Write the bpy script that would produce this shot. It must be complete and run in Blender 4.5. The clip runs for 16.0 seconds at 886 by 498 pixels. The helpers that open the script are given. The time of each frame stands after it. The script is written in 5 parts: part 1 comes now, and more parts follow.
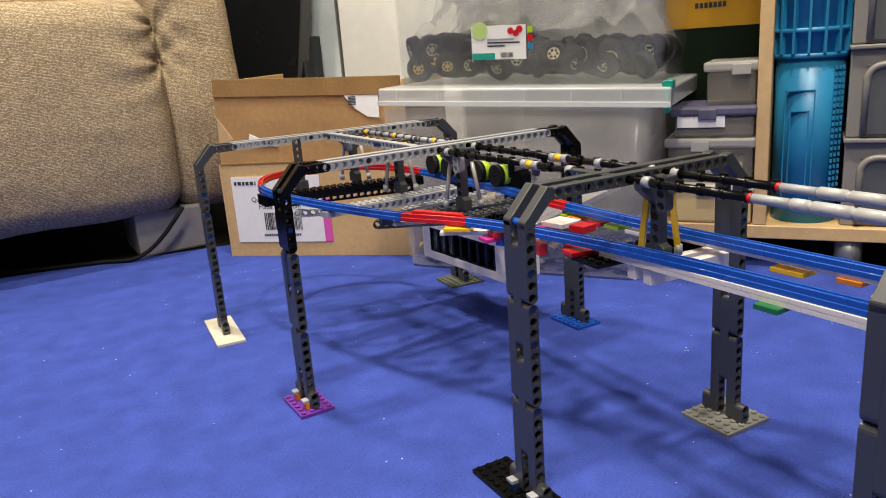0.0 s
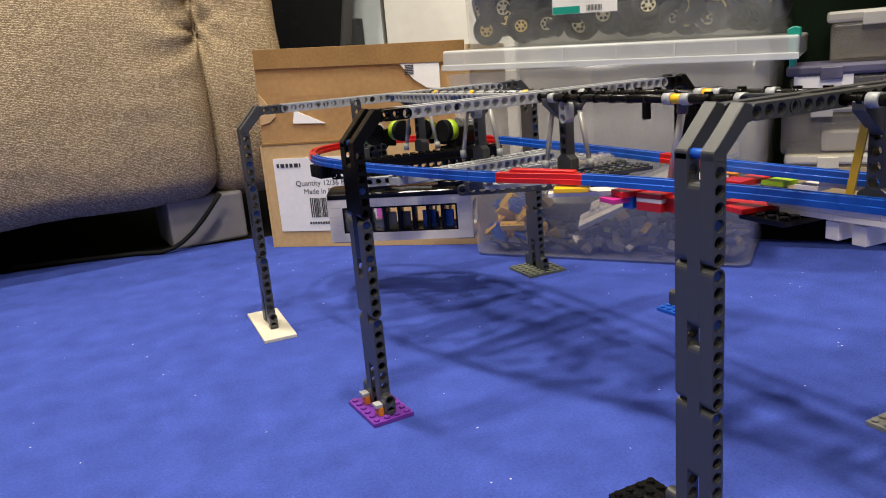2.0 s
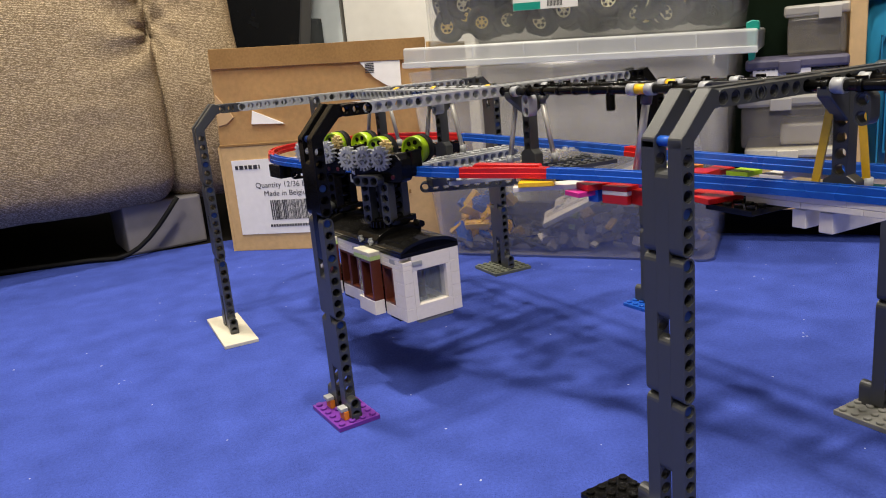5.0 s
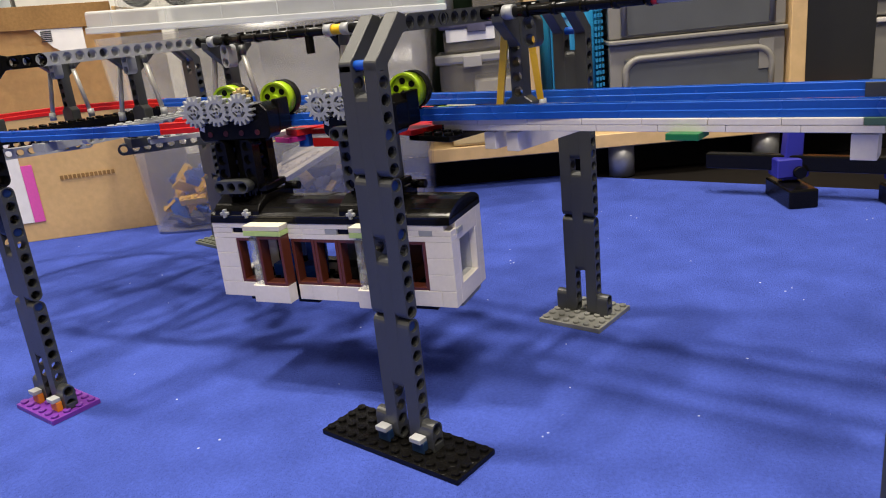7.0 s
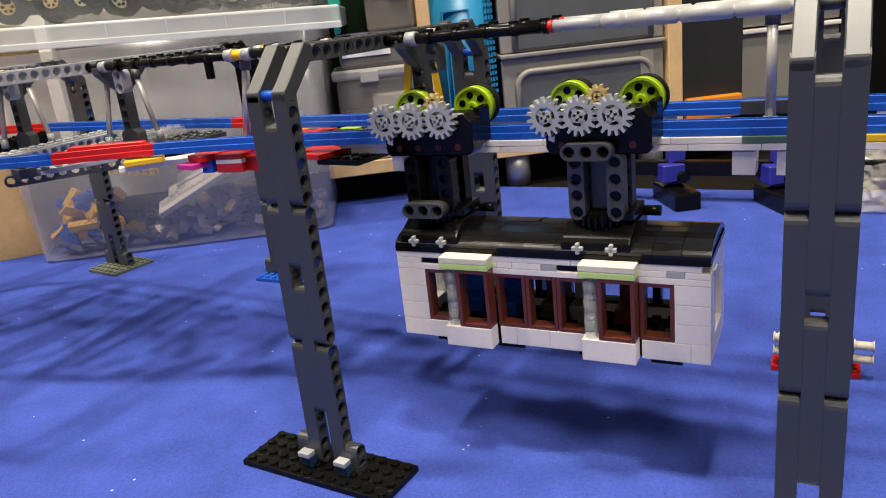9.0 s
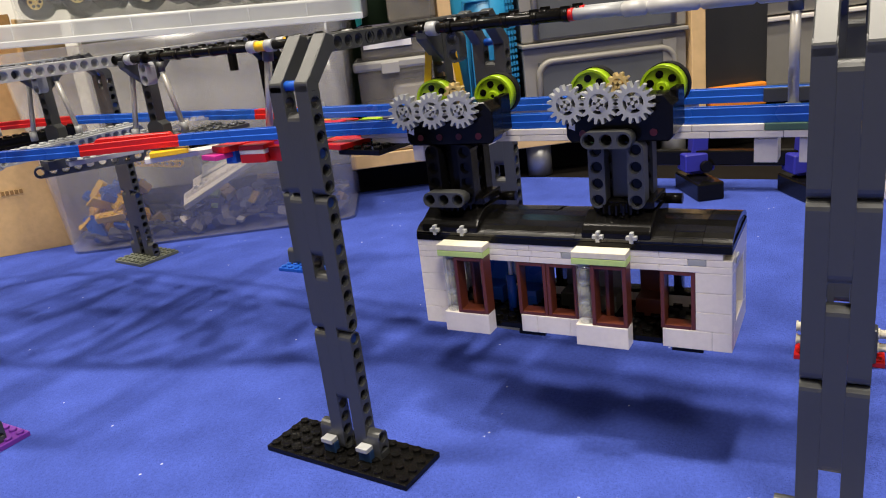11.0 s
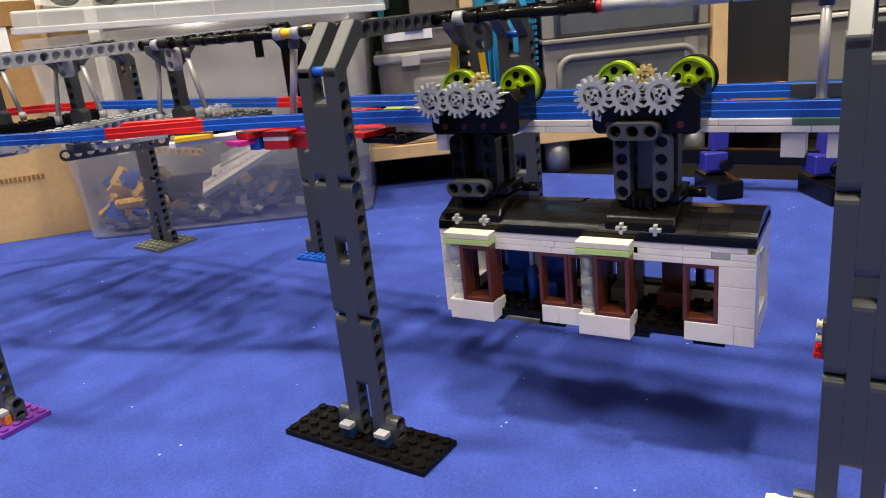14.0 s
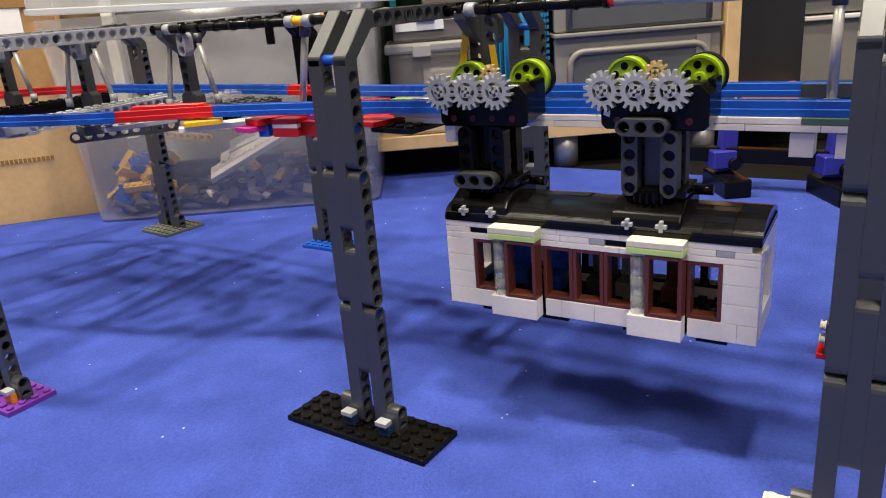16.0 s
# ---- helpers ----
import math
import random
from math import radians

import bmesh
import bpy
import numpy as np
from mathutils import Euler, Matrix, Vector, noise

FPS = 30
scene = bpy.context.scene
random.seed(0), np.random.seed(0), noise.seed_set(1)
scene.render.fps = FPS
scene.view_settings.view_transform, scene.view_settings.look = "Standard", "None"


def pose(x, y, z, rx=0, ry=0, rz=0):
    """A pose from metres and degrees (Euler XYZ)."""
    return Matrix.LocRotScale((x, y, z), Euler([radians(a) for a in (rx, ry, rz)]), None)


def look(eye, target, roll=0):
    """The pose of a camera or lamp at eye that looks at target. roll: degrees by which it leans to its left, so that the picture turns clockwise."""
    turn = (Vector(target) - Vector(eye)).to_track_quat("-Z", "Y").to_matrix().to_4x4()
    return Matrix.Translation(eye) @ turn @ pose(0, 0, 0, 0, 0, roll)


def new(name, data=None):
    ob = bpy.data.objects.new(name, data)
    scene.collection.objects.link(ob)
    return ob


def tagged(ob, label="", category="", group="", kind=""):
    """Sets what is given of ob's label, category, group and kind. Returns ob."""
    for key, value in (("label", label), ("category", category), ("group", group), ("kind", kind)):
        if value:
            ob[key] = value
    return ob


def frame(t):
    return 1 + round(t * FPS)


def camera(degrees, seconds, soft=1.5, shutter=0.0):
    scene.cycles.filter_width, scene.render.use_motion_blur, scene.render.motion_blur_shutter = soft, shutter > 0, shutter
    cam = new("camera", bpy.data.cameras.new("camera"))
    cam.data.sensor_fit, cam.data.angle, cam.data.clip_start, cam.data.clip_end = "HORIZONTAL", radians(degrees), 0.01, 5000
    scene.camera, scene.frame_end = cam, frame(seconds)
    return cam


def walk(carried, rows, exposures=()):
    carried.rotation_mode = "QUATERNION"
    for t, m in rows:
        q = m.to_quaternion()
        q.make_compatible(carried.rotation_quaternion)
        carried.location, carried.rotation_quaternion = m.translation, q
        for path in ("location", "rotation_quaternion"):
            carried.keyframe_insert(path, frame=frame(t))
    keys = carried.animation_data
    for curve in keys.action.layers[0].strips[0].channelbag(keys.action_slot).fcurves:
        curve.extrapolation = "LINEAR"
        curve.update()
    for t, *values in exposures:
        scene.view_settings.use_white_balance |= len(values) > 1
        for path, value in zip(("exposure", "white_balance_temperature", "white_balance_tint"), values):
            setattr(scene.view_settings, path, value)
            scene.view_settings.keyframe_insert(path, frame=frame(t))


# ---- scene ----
cam = camera(61.1, 16.0, 1.05)
PATH = [
    (0, (-0.277, -0.373, 0.311), (0.714, 1.283, -0.217), -4.2),
    (0.5, (-0.285, -0.332, 0.283), (0.678, 1.338, -0.25), -4.5),
    (1, (-0.274, -0.282, 0.259), (0.675, 1.399, -0.266), -4.7),
    (1.5, (-0.267, -0.252, 0.255), (0.677, 1.436, -0.254), -4.8),
    (2, (-0.268, -0.242, 0.251), (0.67, 1.454, -0.243), -4.8),
    (2.5, (-0.271, -0.234, 0.25), (0.662, 1.469, -0.231), -4.8),
    (3, (-0.27, -0.231, 0.25), (0.657, 1.476, -0.227), -4.9),
    (5.5, (-0.257, -0.234, 0.24), (0.847, 1.354, -0.272), -5.5),
    (6, (-0.252, -0.24, 0.234), (0.985, 1.237, -0.303), -5.9),
    (6.5, (-0.252, -0.24, 0.226), (1.135, 1.084, -0.345), -6.1),
    (7, (-0.263, -0.241, 0.218), (1.252, 0.921, -0.378), -6.0),
    (7.5, (-0.259, -0.251, 0.214), (1.339, 0.782, -0.402), -6.0),
    (8, (-0.266, -0.242, 0.219), (1.378, 0.714, -0.401), -5.9),
    (8.5, (-0.27, -0.239, 0.225), (1.39, 0.691, -0.389), -6.0),
    (9, (-0.271, -0.238, 0.229), (1.389, 0.697, -0.379), -6.3),
    (11.5, (-0.274, -0.24, 0.228), (1.347, 0.754, -0.394), -6.8),
    (12, (-0.272, -0.238, 0.23), (1.346, 0.762, -0.389), -6.6),
    (12.5, (-0.272, -0.239, 0.225), (1.344, 0.763, -0.395), -6.5),
    (13, (-0.272, -0.237, 0.226), (1.343, 0.766, -0.393), -6.3),
    (13.5, (-0.276, -0.237, 0.225), (1.335, 0.769, -0.4), -6.2),
    (14, (-0.279, -0.236, 0.225), (1.33, 0.774, -0.401), -5.9),
    (14.5, (-0.279, -0.238, 0.221), (1.326, 0.776, -0.408), -5.8),
    (15, (-0.277, -0.238, 0.224), (1.325, 0.78, -0.407), -5.4),
    (15.5, (-0.277, -0.238, 0.221), (1.32, 0.784, -0.415), -5.1),
    (16, (-0.28, -0.237, 0.225), (1.314, 0.785, -0.42), -4.6),
]
walk(cam, [(t, look(eye, target, roll)) for t, eye, target, roll in PATH], [(0, -0.40), (5.5, -0.38), (8, -0.15), (16, -0.18)])

# ---- light ----
world = bpy.data.worlds.new("world")
scene.world = world
world.use_nodes = True
world.node_tree.nodes["Background"].inputs[0].default_value = (1.0, 0.93, 0.82, 1)
world.node_tree.nodes["Background"].inputs[1].default_value = 0.05


def area_lamp(name, x, y, z, size, watts, colour):
    data = bpy.data.lights.new(name, "AREA")
    data.shape, data.size, data.energy, data.color = "DISK", size, watts, colour
    ob = new(name, data)
    ob.matrix_world = pose(x, y, z)
    return ob


# The last entry is an added fill for camera-facing sides, with no known source.
LAMPS = ((-0.50, 1.64, 0.17, 22), (-0.24, 0.71, 0.17, 47), (0.04, -0.22, 0.17, 45), (-0.90, -0.95, 0.7, 58))
for lx, ly, size, watts in LAMPS:
    area_lamp("ceiling_and_fill_light", lx, ly, 2.28, size, watts, (1.0, 0.91, 0.77))


# ---- materials ----
def material(name, colour, rough=0.4, metal=0.0, grain=0.04, scale=400, bump=0.0, bump_scale=None, spec=0.5, coat=0.0, trans=0.0, alpha=1.0):
    """A procedural surface: base colour with noise at two scales, uneven roughness and fine relief."""
    m = bpy.data.materials.new(name)
    m.use_nodes = True
    nt = m.node_tree
    b = nt.nodes["Principled BSDF"]
    co = nt.nodes.new("ShaderNodeTexCoord")
    fine, broad = nt.nodes.new("ShaderNodeTexNoise"), nt.nodes.new("ShaderNodeTexNoise")
    fine.inputs["Scale"].default_value, broad.inputs["Scale"].default_value = scale, scale / 14
    fine.inputs["Detail"].default_value = 4
    add = nt.nodes.new("ShaderNodeMath")
    add.operation = "ADD"
    ramp = nt.nodes.new("ShaderNodeMapRange")
    ramp.inputs[1].default_value, ramp.inputs[2].default_value = 0.6, 1.4
    ramp.inputs[3].default_value, ramp.inputs[4].default_value = 1 - grain * 2, 1 + grain * 2
    mul = nt.nodes.new("ShaderNodeMix")
    mul.data_type, mul.blend_type = "RGBA", "MULTIPLY"
    mul.inputs[0].default_value = 1.0
    mul.inputs[6].default_value = (*colour, 1)
    rr = nt.nodes.new("ShaderNodeMapRange")
    rr.inputs[3].default_value, rr.inputs[4].default_value = max(rough - 0.08, 0.02), min(rough + 0.08, 1)
    lk = nt.links.new
    lk(co.outputs["Object"], fine.inputs["Vector"])
    lk(co.outputs["Object"], broad.inputs["Vector"])
    lk(fine.outputs["Fac"], add.inputs[0])
    lk(broad.outputs["Fac"], add.inputs[1])
    lk(add.outputs[0], ramp.inputs[0])
    lk(ramp.outputs[0], mul.inputs[7])
    lk(mul.outputs[2], b.inputs["Base Color"])
    lk(broad.outputs["Fac"], rr.inputs[0])
    lk(rr.outputs[0], b.inputs["Roughness"])
    b.inputs["Metallic"].default_value = metal
    b.inputs["Specular IOR Level"].default_value = spec
    b.inputs["Coat Weight"].default_value = coat
    b.inputs["Transmission Weight"].default_value = trans
    b.inputs["Alpha"].default_value = alpha
    if bump:
        bn = nt.nodes.new("ShaderNodeBump")
        bn.inputs["Strength"].default_value, bn.inputs["Distance"].default_value = bump, 0.002
        bt = fine
        if bump_scale:
            bt = nt.nodes.new("ShaderNodeTexNoise")
            bt.inputs["Scale"].default_value, bt.inputs["Detail"].default_value = bump_scale, 3
            lk(co.outputs["Object"], bt.inputs["Vector"])
        lk(bt.outputs["Fac"], bn.inputs["Height"])
        lk(bn.outputs[0], b.inputs["Normal"])
    return m


def clear_plastic(name, tint, clear=0.55, rough=0.25):
    """Milky see-through plastic: part clear, part a thin scattering skin with gloss."""
    m = bpy.data.materials.new(name)
    m.use_nodes = True
    nt = m.node_tree
    b = nt.nodes["Principled BSDF"]
    b.inputs["Base Color"].default_value = (*tint, 1)
    b.inputs["Roughness"].default_value = rough
    tr = nt.nodes.new("ShaderNodeBsdfTransparent")
    tr.inputs[0].default_value = (*[0.75 + 0.25 * c for c in tint], 1)
    co, nz, mr, mx = (nt.nodes.new(k) for k in ("ShaderNodeTexCoord", "ShaderNodeTexNoise", "ShaderNodeMapRange", "ShaderNodeMixShader"))
    nz.inputs["Scale"].default_value, nz.inputs["Detail"].default_value = 14, 6
    mr.inputs[1].default_value, mr.inputs[2].default_value = 0.3, 0.7
    mr.inputs[3].default_value, mr.inputs[4].default_value = 1 - clear - 0.06, 1 - clear + 0.06
    lk = nt.links.new
    lk(co.outputs["Object"], nz.inputs["Vector"])
    lk(nz.outputs["Fac"], mr.inputs[0])
    lk(mr.outputs[0], mx.inputs[0])
    lk(tr.outputs[0], mx.inputs[1])
    lk(b.outputs[0], mx.inputs[2])
    lk(mx.outputs[0], nt.nodes["Material Output"].inputs[0])
    return m


def woven(name, dark, light, thread):
    """Coarse woven upholstery: crossed threads with tufts of lighter yarn."""
    m = material(name, dark, 0.95, grain=0.2, scale=900, spec=0.1)
    nt = m.node_tree
    b = nt.nodes["Principled BSDF"]
    lk = nt.links.new
    co, mp = nt.nodes.new("ShaderNodeTexCoord"), nt.nodes.new("ShaderNodeMapping")
    mp.inputs["Scale"].default_value = (0.5, 1.0, 1.6)
    vo = nt.nodes.new("ShaderNodeTexVoronoi")
    vo.inputs["Scale"].default_value = thread
    n2 = nt.nodes.new("ShaderNodeTexNoise")
    n2.inputs["Scale"].default_value, n2.inputs["Detail"].default_value = thread * 0.5, 5
    ad = nt.nodes.new("ShaderNodeMath")
    ad.operation = "MULTIPLY"
    cr = nt.nodes.new("ShaderNodeValToRGB")
    cr.color_ramp.elements[0].position, cr.color_ramp.elements[0].color = 0.08, (*light, 1)
    cr.color_ramp.elements[1].position, cr.color_ramp.elements[1].color = 0.36, (*dark, 1)
    bn = nt.nodes.new("ShaderNodeBump")
    bn.inputs["Strength"].default_value, bn.inputs["Distance"].default_value, bn.invert = 0.5, 0.002, True
    lk(co.outputs["Object"], mp.inputs[0])
    lk(mp.outputs[0], vo.inputs["Vector"])
    lk(mp.outputs[0], n2.inputs["Vector"])
    lk(vo.outputs["Distance"], ad.inputs[0])
    lk(n2.outputs["Fac"], ad.inputs[1])
    wv = nt.nodes.new("ShaderNodeTexWave")
    wv.bands_direction = "Z"
    wv.inputs["Scale"].default_value, wv.inputs["Distortion"].default_value = 150, 2.5
    wv.inputs["Detail"].default_value, wv.inputs["Detail Scale"].default_value = 3, 1.5
    row = nt.nodes.new("ShaderNodeMath")
    row.operation, row.inputs[1].default_value = "MULTIPLY_ADD", 0.16
    lk(co.outputs["Object"], wv.inputs["Vector"])
    lk(wv.outputs["Fac"], row.inputs[0])
    lk(ad.outputs[0], row.inputs[2])
    lk(row.outputs[0], cr.inputs[0])
    lk(cr.outputs[0], b.inputs["Base Color"])
    lk(row.outputs[0], bn.inputs["Height"])
    lk(bn.outputs[0], b.inputs["Normal"])
    return m


def felt(name, colour):
    """Blue felt-like mat with soft blotches, short nap and pale specks of lint."""
    m = material(name, colour, 0.97, grain=0.13, scale=420, bump=0.8, bump_scale=750, spec=0.05)
    nt = m.node_tree
    b = nt.nodes["Principled BSDF"]
    lk = nt.links.new
    was = b.inputs["Base Color"].links[0].from_socket
    co = nt.nodes.new("ShaderNodeTexCoord")
    blot = nt.nodes.new("ShaderNodeTexNoise")
    blot.inputs["Scale"].default_value, blot.inputs["Detail"].default_value = 11, 5
    br = nt.nodes.new("ShaderNodeMapRange")
    br.inputs[1].default_value, br.inputs[2].default_value, br.inputs[3].default_value, br.inputs[4].default_value = 0.3, 0.7, 0.97, 1.03
    mu = nt.nodes.new("ShaderNodeMix")
    mu.data_type, mu.blend_type = "RGBA", "MULTIPLY"
    mu.inputs[0].default_value = 1.0
    vo = nt.nodes.new("ShaderNodeTexVoronoi")
    vo.inputs["Scale"].default_value = 75
    lt = nt.nodes.new("ShaderNodeMath")
    lt.operation, lt.inputs[1].default_value = "LESS_THAN", 0.06
    pick = nt.nodes.new("ShaderNodeTexNoise")
    pick.inputs["Scale"].default_value = 30
    gt = nt.nodes.new("ShaderNodeMath")
    gt.operation, gt.inputs[1].default_value = "GREATER_THAN", 0.55
    an = nt.nodes.new("ShaderNodeMath")
    an.operation = "MULTIPLY"
    mx = nt.nodes.new("ShaderNodeMix")
    mx.data_type = "RGBA"
    mx.inputs[7].default_value = (0.5, 0.53, 0.7, 1)
    for n in (blot, vo, pick):
        lk(co.outputs["Object"], n.inputs["Vector"])
    lk(blot.outputs["Fac"], br.inputs[0])
    lk(was, mu.inputs[6])
    lk(br.outputs[0], mu.inputs[7])
    lk(vo.outputs["Distance"], lt.inputs[0])
    lk(pick.outputs["Fac"], gt.inputs[0])
    lk(lt.outputs[0], an.inputs[0])
    lk(gt.outputs[0], an.inputs[1])
    lk(an.outputs[0], mx.inputs[0])
    lk(mu.outputs[2], mx.inputs[6])
    lk(mx.outputs[2], b.inputs["Base Color"])
    return m


FELT = felt("blue_felt", (0.054, 0.086, 0.385))
SOFA = woven("sofa_weave", (0.232, 0.173, 0.104), (0.86, 0.70, 0.47), 760)
SHADE_FLOOR = material("shade_black_floor", (0.008, 0.0065, 0.0055), 0.7, grain=0.15, scale=40, spec=0.1)
DARK_GREY = material("dark_grey_brick_plastic", (0.041, 0.043, 0.0435), 0.42, grain=0.03, spec=0.8)
LIGHT_GREY = material("light_grey_brick_plastic", (0.36, 0.37, 0.38), 0.34, grain=0.03)
PALE_GREY = material("pale_grey_brick_plastic", (0.46, 0.455, 0.44), 0.3, grain=0.03)
BLACK = material("black_brick_plastic", (0.0045, 0.0042, 0.0040), 0.2, grain=0.1, spec=0.18)
WHITE = material("white_brick_plastic", (0.82, 0.765, 0.70), 0.2, grain=0.03)
CREAM = material("aged_white_brick_plastic", (0.66, 0.62, 0.50), 0.4, grain=0.06)
BLUE = material("blue_brick_plastic", (0.012, 0.09, 0.46), 0.28, grain=0.04)
RED = material("red_brick_plastic", (0.55, 0.012, 0.01), 0.3, grain=0.04)
YELLOW = material("yellow_brick_plastic", (0.85, 0.50, 0.015), 0.32, grain=0.04)
ORANGE = material("orange_brick_plastic", (0.72, 0.22, 0.015), 0.35, grain=0.04)
LIME = material("lime_brick_plastic", (0.38, 0.58, 0.015), 0.3, grain=0.04)
PALE_LIME = material("pale_lime_brick_plastic", (0.50, 0.66, 0.22), 0.4, grain=0.04)
GREEN = material("green_brick_plastic", (0.01, 0.16, 0.05), 0.35, grain=0.04)
SAND_GREEN = material("sand_green_brick_plastic", (0.09, 0.17, 0.11), 0.4, grain=0.04)
PURPLE = material("purple_brick_plastic", (0.15, 0.03, 0.30), 0.35, grain=0.04)
MAGENTA = material("magenta_brick_plastic", (0.55, 0.03, 0.25), 0.35, grain=0.04)
BROWN = material("reddish_brown_brick_plastic", (0.115, 0.028, 0.014), 0.3, grain=0.06)
DARK_RED = material("dark_red_brick_plastic", (0.06, 0.004, 0.005), 0.35, grain=0.05)
TAN = material("tan_brick_plastic", (0.62, 0.47, 0.22), 0.4, grain=0.05)
OLIVE = material("grey_green_plate_plastic", (0.12, 0.13, 0.10), 0.4, grain=0.05)
STONE = material("bluish_grey_plate_plastic", (0.22, 0.22, 0.20), 0.4, grain=0.05)
SILVER = material("silver_strut_plastic", (0.52, 0.50, 0.46), 0.3, metal=0.35, grain=0.04)
RUBBER = material("black_rubber", (0.006, 0.006, 0.006), 0.7, grain=0.1, spec=0.25)
PIN = material("dark_blue_pin_plastic", (0.006, 0.028, 0.13), 0.4, grain=0.04)
NAVY = material("dark_blue_brick_plastic", (0.012, 0.035, 0.10), 0.35, grain=0.04)
CARDBOARD = material("cardboard", (0.60, 0.40, 0.19), 0.9, grain=0.07, scale=120, bump=0.15, spec=0.1)
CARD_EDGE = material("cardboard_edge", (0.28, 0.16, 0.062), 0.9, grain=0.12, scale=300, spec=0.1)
PAPER = material("label_paper", (0.84, 0.82, 0.79), 0.7, grain=0.03, scale=100)
INK = material("printed_ink", (0.03, 0.03, 0.035), 0.7)
PINK = material("pink_label_band", (0.75, 0.10, 0.42), 0.7)
PINE = material("pale_pine", (0.62, 0.42, 0.20), 0.55, grain=0.1, scale=60)
CLEAR = clear_plastic("clear_storage_plastic", (0.88, 0.85, 0.80), 0.79, 0.16)
CLEARER = clear_plastic("clear_upper_bin_plastic", (0.86, 0.86, 0.84), 0.9, 0.14)
LID = clear_plastic("milky_lid_plastic", (0.84, 0.86, 0.86), 0.56, 0.28)
DRAWER = clear_plastic("milky_drawer_plastic", (0.62, 0.64, 0.64), 0.12, 0.3)
TEAL = material("teal_clip_plastic", (0.01, 0.30, 0.22), 0.35)
CYAN = material("bright_blue_bin_plastic", (0.02, 0.22, 0.42), 0.4, grain=0.04, scale=120)
WALL = material("painted_wall", (0.20, 0.195, 0.18), 0.85, grain=0.03, scale=60, bump=0.1)
CEIL = material("ceiling_paint", (0.60, 0.57, 0.53), 0.9, grain=0.03, scale=60)
SHELF_SHADE = material("shelf_shade_black", (0.006, 0.0055, 0.005), 0.85, grain=0.1, scale=60, spec=0.1)
SCREEN = material("dark_screen_plastic", (0.008, 0.009, 0.011), 0.25, grain=0.05)
PALE_DOOR = material("pale_blue_painted_door", (0.76, 0.84, 0.88), 0.5, grain=0.03, scale=40)
CLAMP_BLUE = material("blue_clamp_plastic", (0.028, 0.028, 0.29), 0.4)
STEEL = material("brushed_steel", (0.40, 0.40, 0.40), 0.48, metal=0.7)
BRASS = material("pale_gold_plastic", (0.72, 0.52, 0.17), 0.35, metal=0.2)
GLASS = clear_plastic("window_glass", (0.75, 0.8, 0.85), 0.86, 0.06)
LAMP_GLASS = bpy.data.materials.new("lamp_diffuser")
LAMP_GLASS.use_nodes = True
LAMP_GLASS.node_tree.nodes["Principled BSDF"].inputs["Emission Color"].default_value = (1, 0.9, 0.75, 1)
LAMP_GLASS.node_tree.nodes["Principled BSDF"].inputs["Emission Strength"].default_value = 6

S = 0.008      # stud pitch
P = 0.0032     # plate height
BT = 0.0078    # beam thickness


# ---- mesh helpers ----
def put(name, bm, mat, parent=None, m=None, label=""):
    """Links a bmesh as one mesh object, at the pose m, under a parent if given."""
    me = bpy.data.meshes.new(name)
    bm.normal_update()
    bm.to_mesh(me)
    bm.free()
    me.materials.append(mat)
    return put_mesh(name, me, parent, m, label)


def put_mesh(name, me, parent=None, m=None, label=""):
    ob = new(name, me)
    if m is not None:
        ob.matrix_basis = m
    if parent is not None:
        ob.parent = parent
    if label:
        ob["label"] = label
    return ob


def thing(name, label, category, group="", m=None, kind=""):
    ob = new(name)
    ob.empty_display_size = 0.01
    if m is not None:
        ob.matrix_basis = m
    return tagged(ob, label, category, group, kind)


def add_box(bm, x0, x1, y0, y1, z0, z1, bevel=0.0, m=None):
    vs = [bm.verts.new((x, y, z)) for z in (z0, z1) for y in (y0, y1) for x in (x0, x1)]
    fs = [bm.faces.new([vs[i] for i in q]) for q in ((0, 2, 3, 1), (4, 5, 7, 6), (0, 1, 5, 4), (2, 6, 7, 3), (0, 4, 6, 2), (1, 3, 7, 5))]
    if bevel:
        es = list({e for f in fs for e in f.edges})
        out = bmesh.ops.bevel(bm, geom=es, offset=bevel, segments=2, affect="EDGES", profile=0.5)
        vs = list({v for f in out["faces"] for v in f.verts} | {v for v in vs if v.is_valid})
    if m is not None:
        bmesh.ops.transform(bm, matrix=m, verts=[v for v in vs if v.is_valid])
    return vs


def box(x0, x1, y0, y1, z0, z1, bevel=0.0003):
    bm = bmesh.new()
    add_box(bm, x0, x1, y0, y1, z0, z1, bevel)
    return bm


def add_cyl(bm, a, b, r, r2=None, seg=14, caps=True):
    """A cylinder or cone from the point a to b."""
    a, b = Vector(a), Vector(b)
    q = (b - a).to_track_quat("Z", "Y").to_matrix().to_4x4()
    r2 = r if r2 is None else r2
    lo, hi = [], []
    for i in range(seg):
        c, s = math.cos(2 * math.pi * i / seg), math.sin(2 * math.pi * i / seg)
        lo.append(bm.verts.new(a + (q @ Vector((c * r, s * r, 0)))))
        hi.append(bm.verts.new(b + (q @ Vector((c * r2, s * r2, 0)))))
    for i in range(seg):
        j = (i + 1) % seg
        f = bm.faces.new((lo[i], lo[j], hi[j], hi[i]))
        f.smooth = seg > 8
    if caps:
        bm.faces.new(lo[::-1])
        bm.faces.new(hi)
    return lo + hi


def cyl(a, b, r, r2=None, seg=14):
    bm = bmesh.new()
    add_cyl(bm, a, b, r, r2, seg)
    return bm


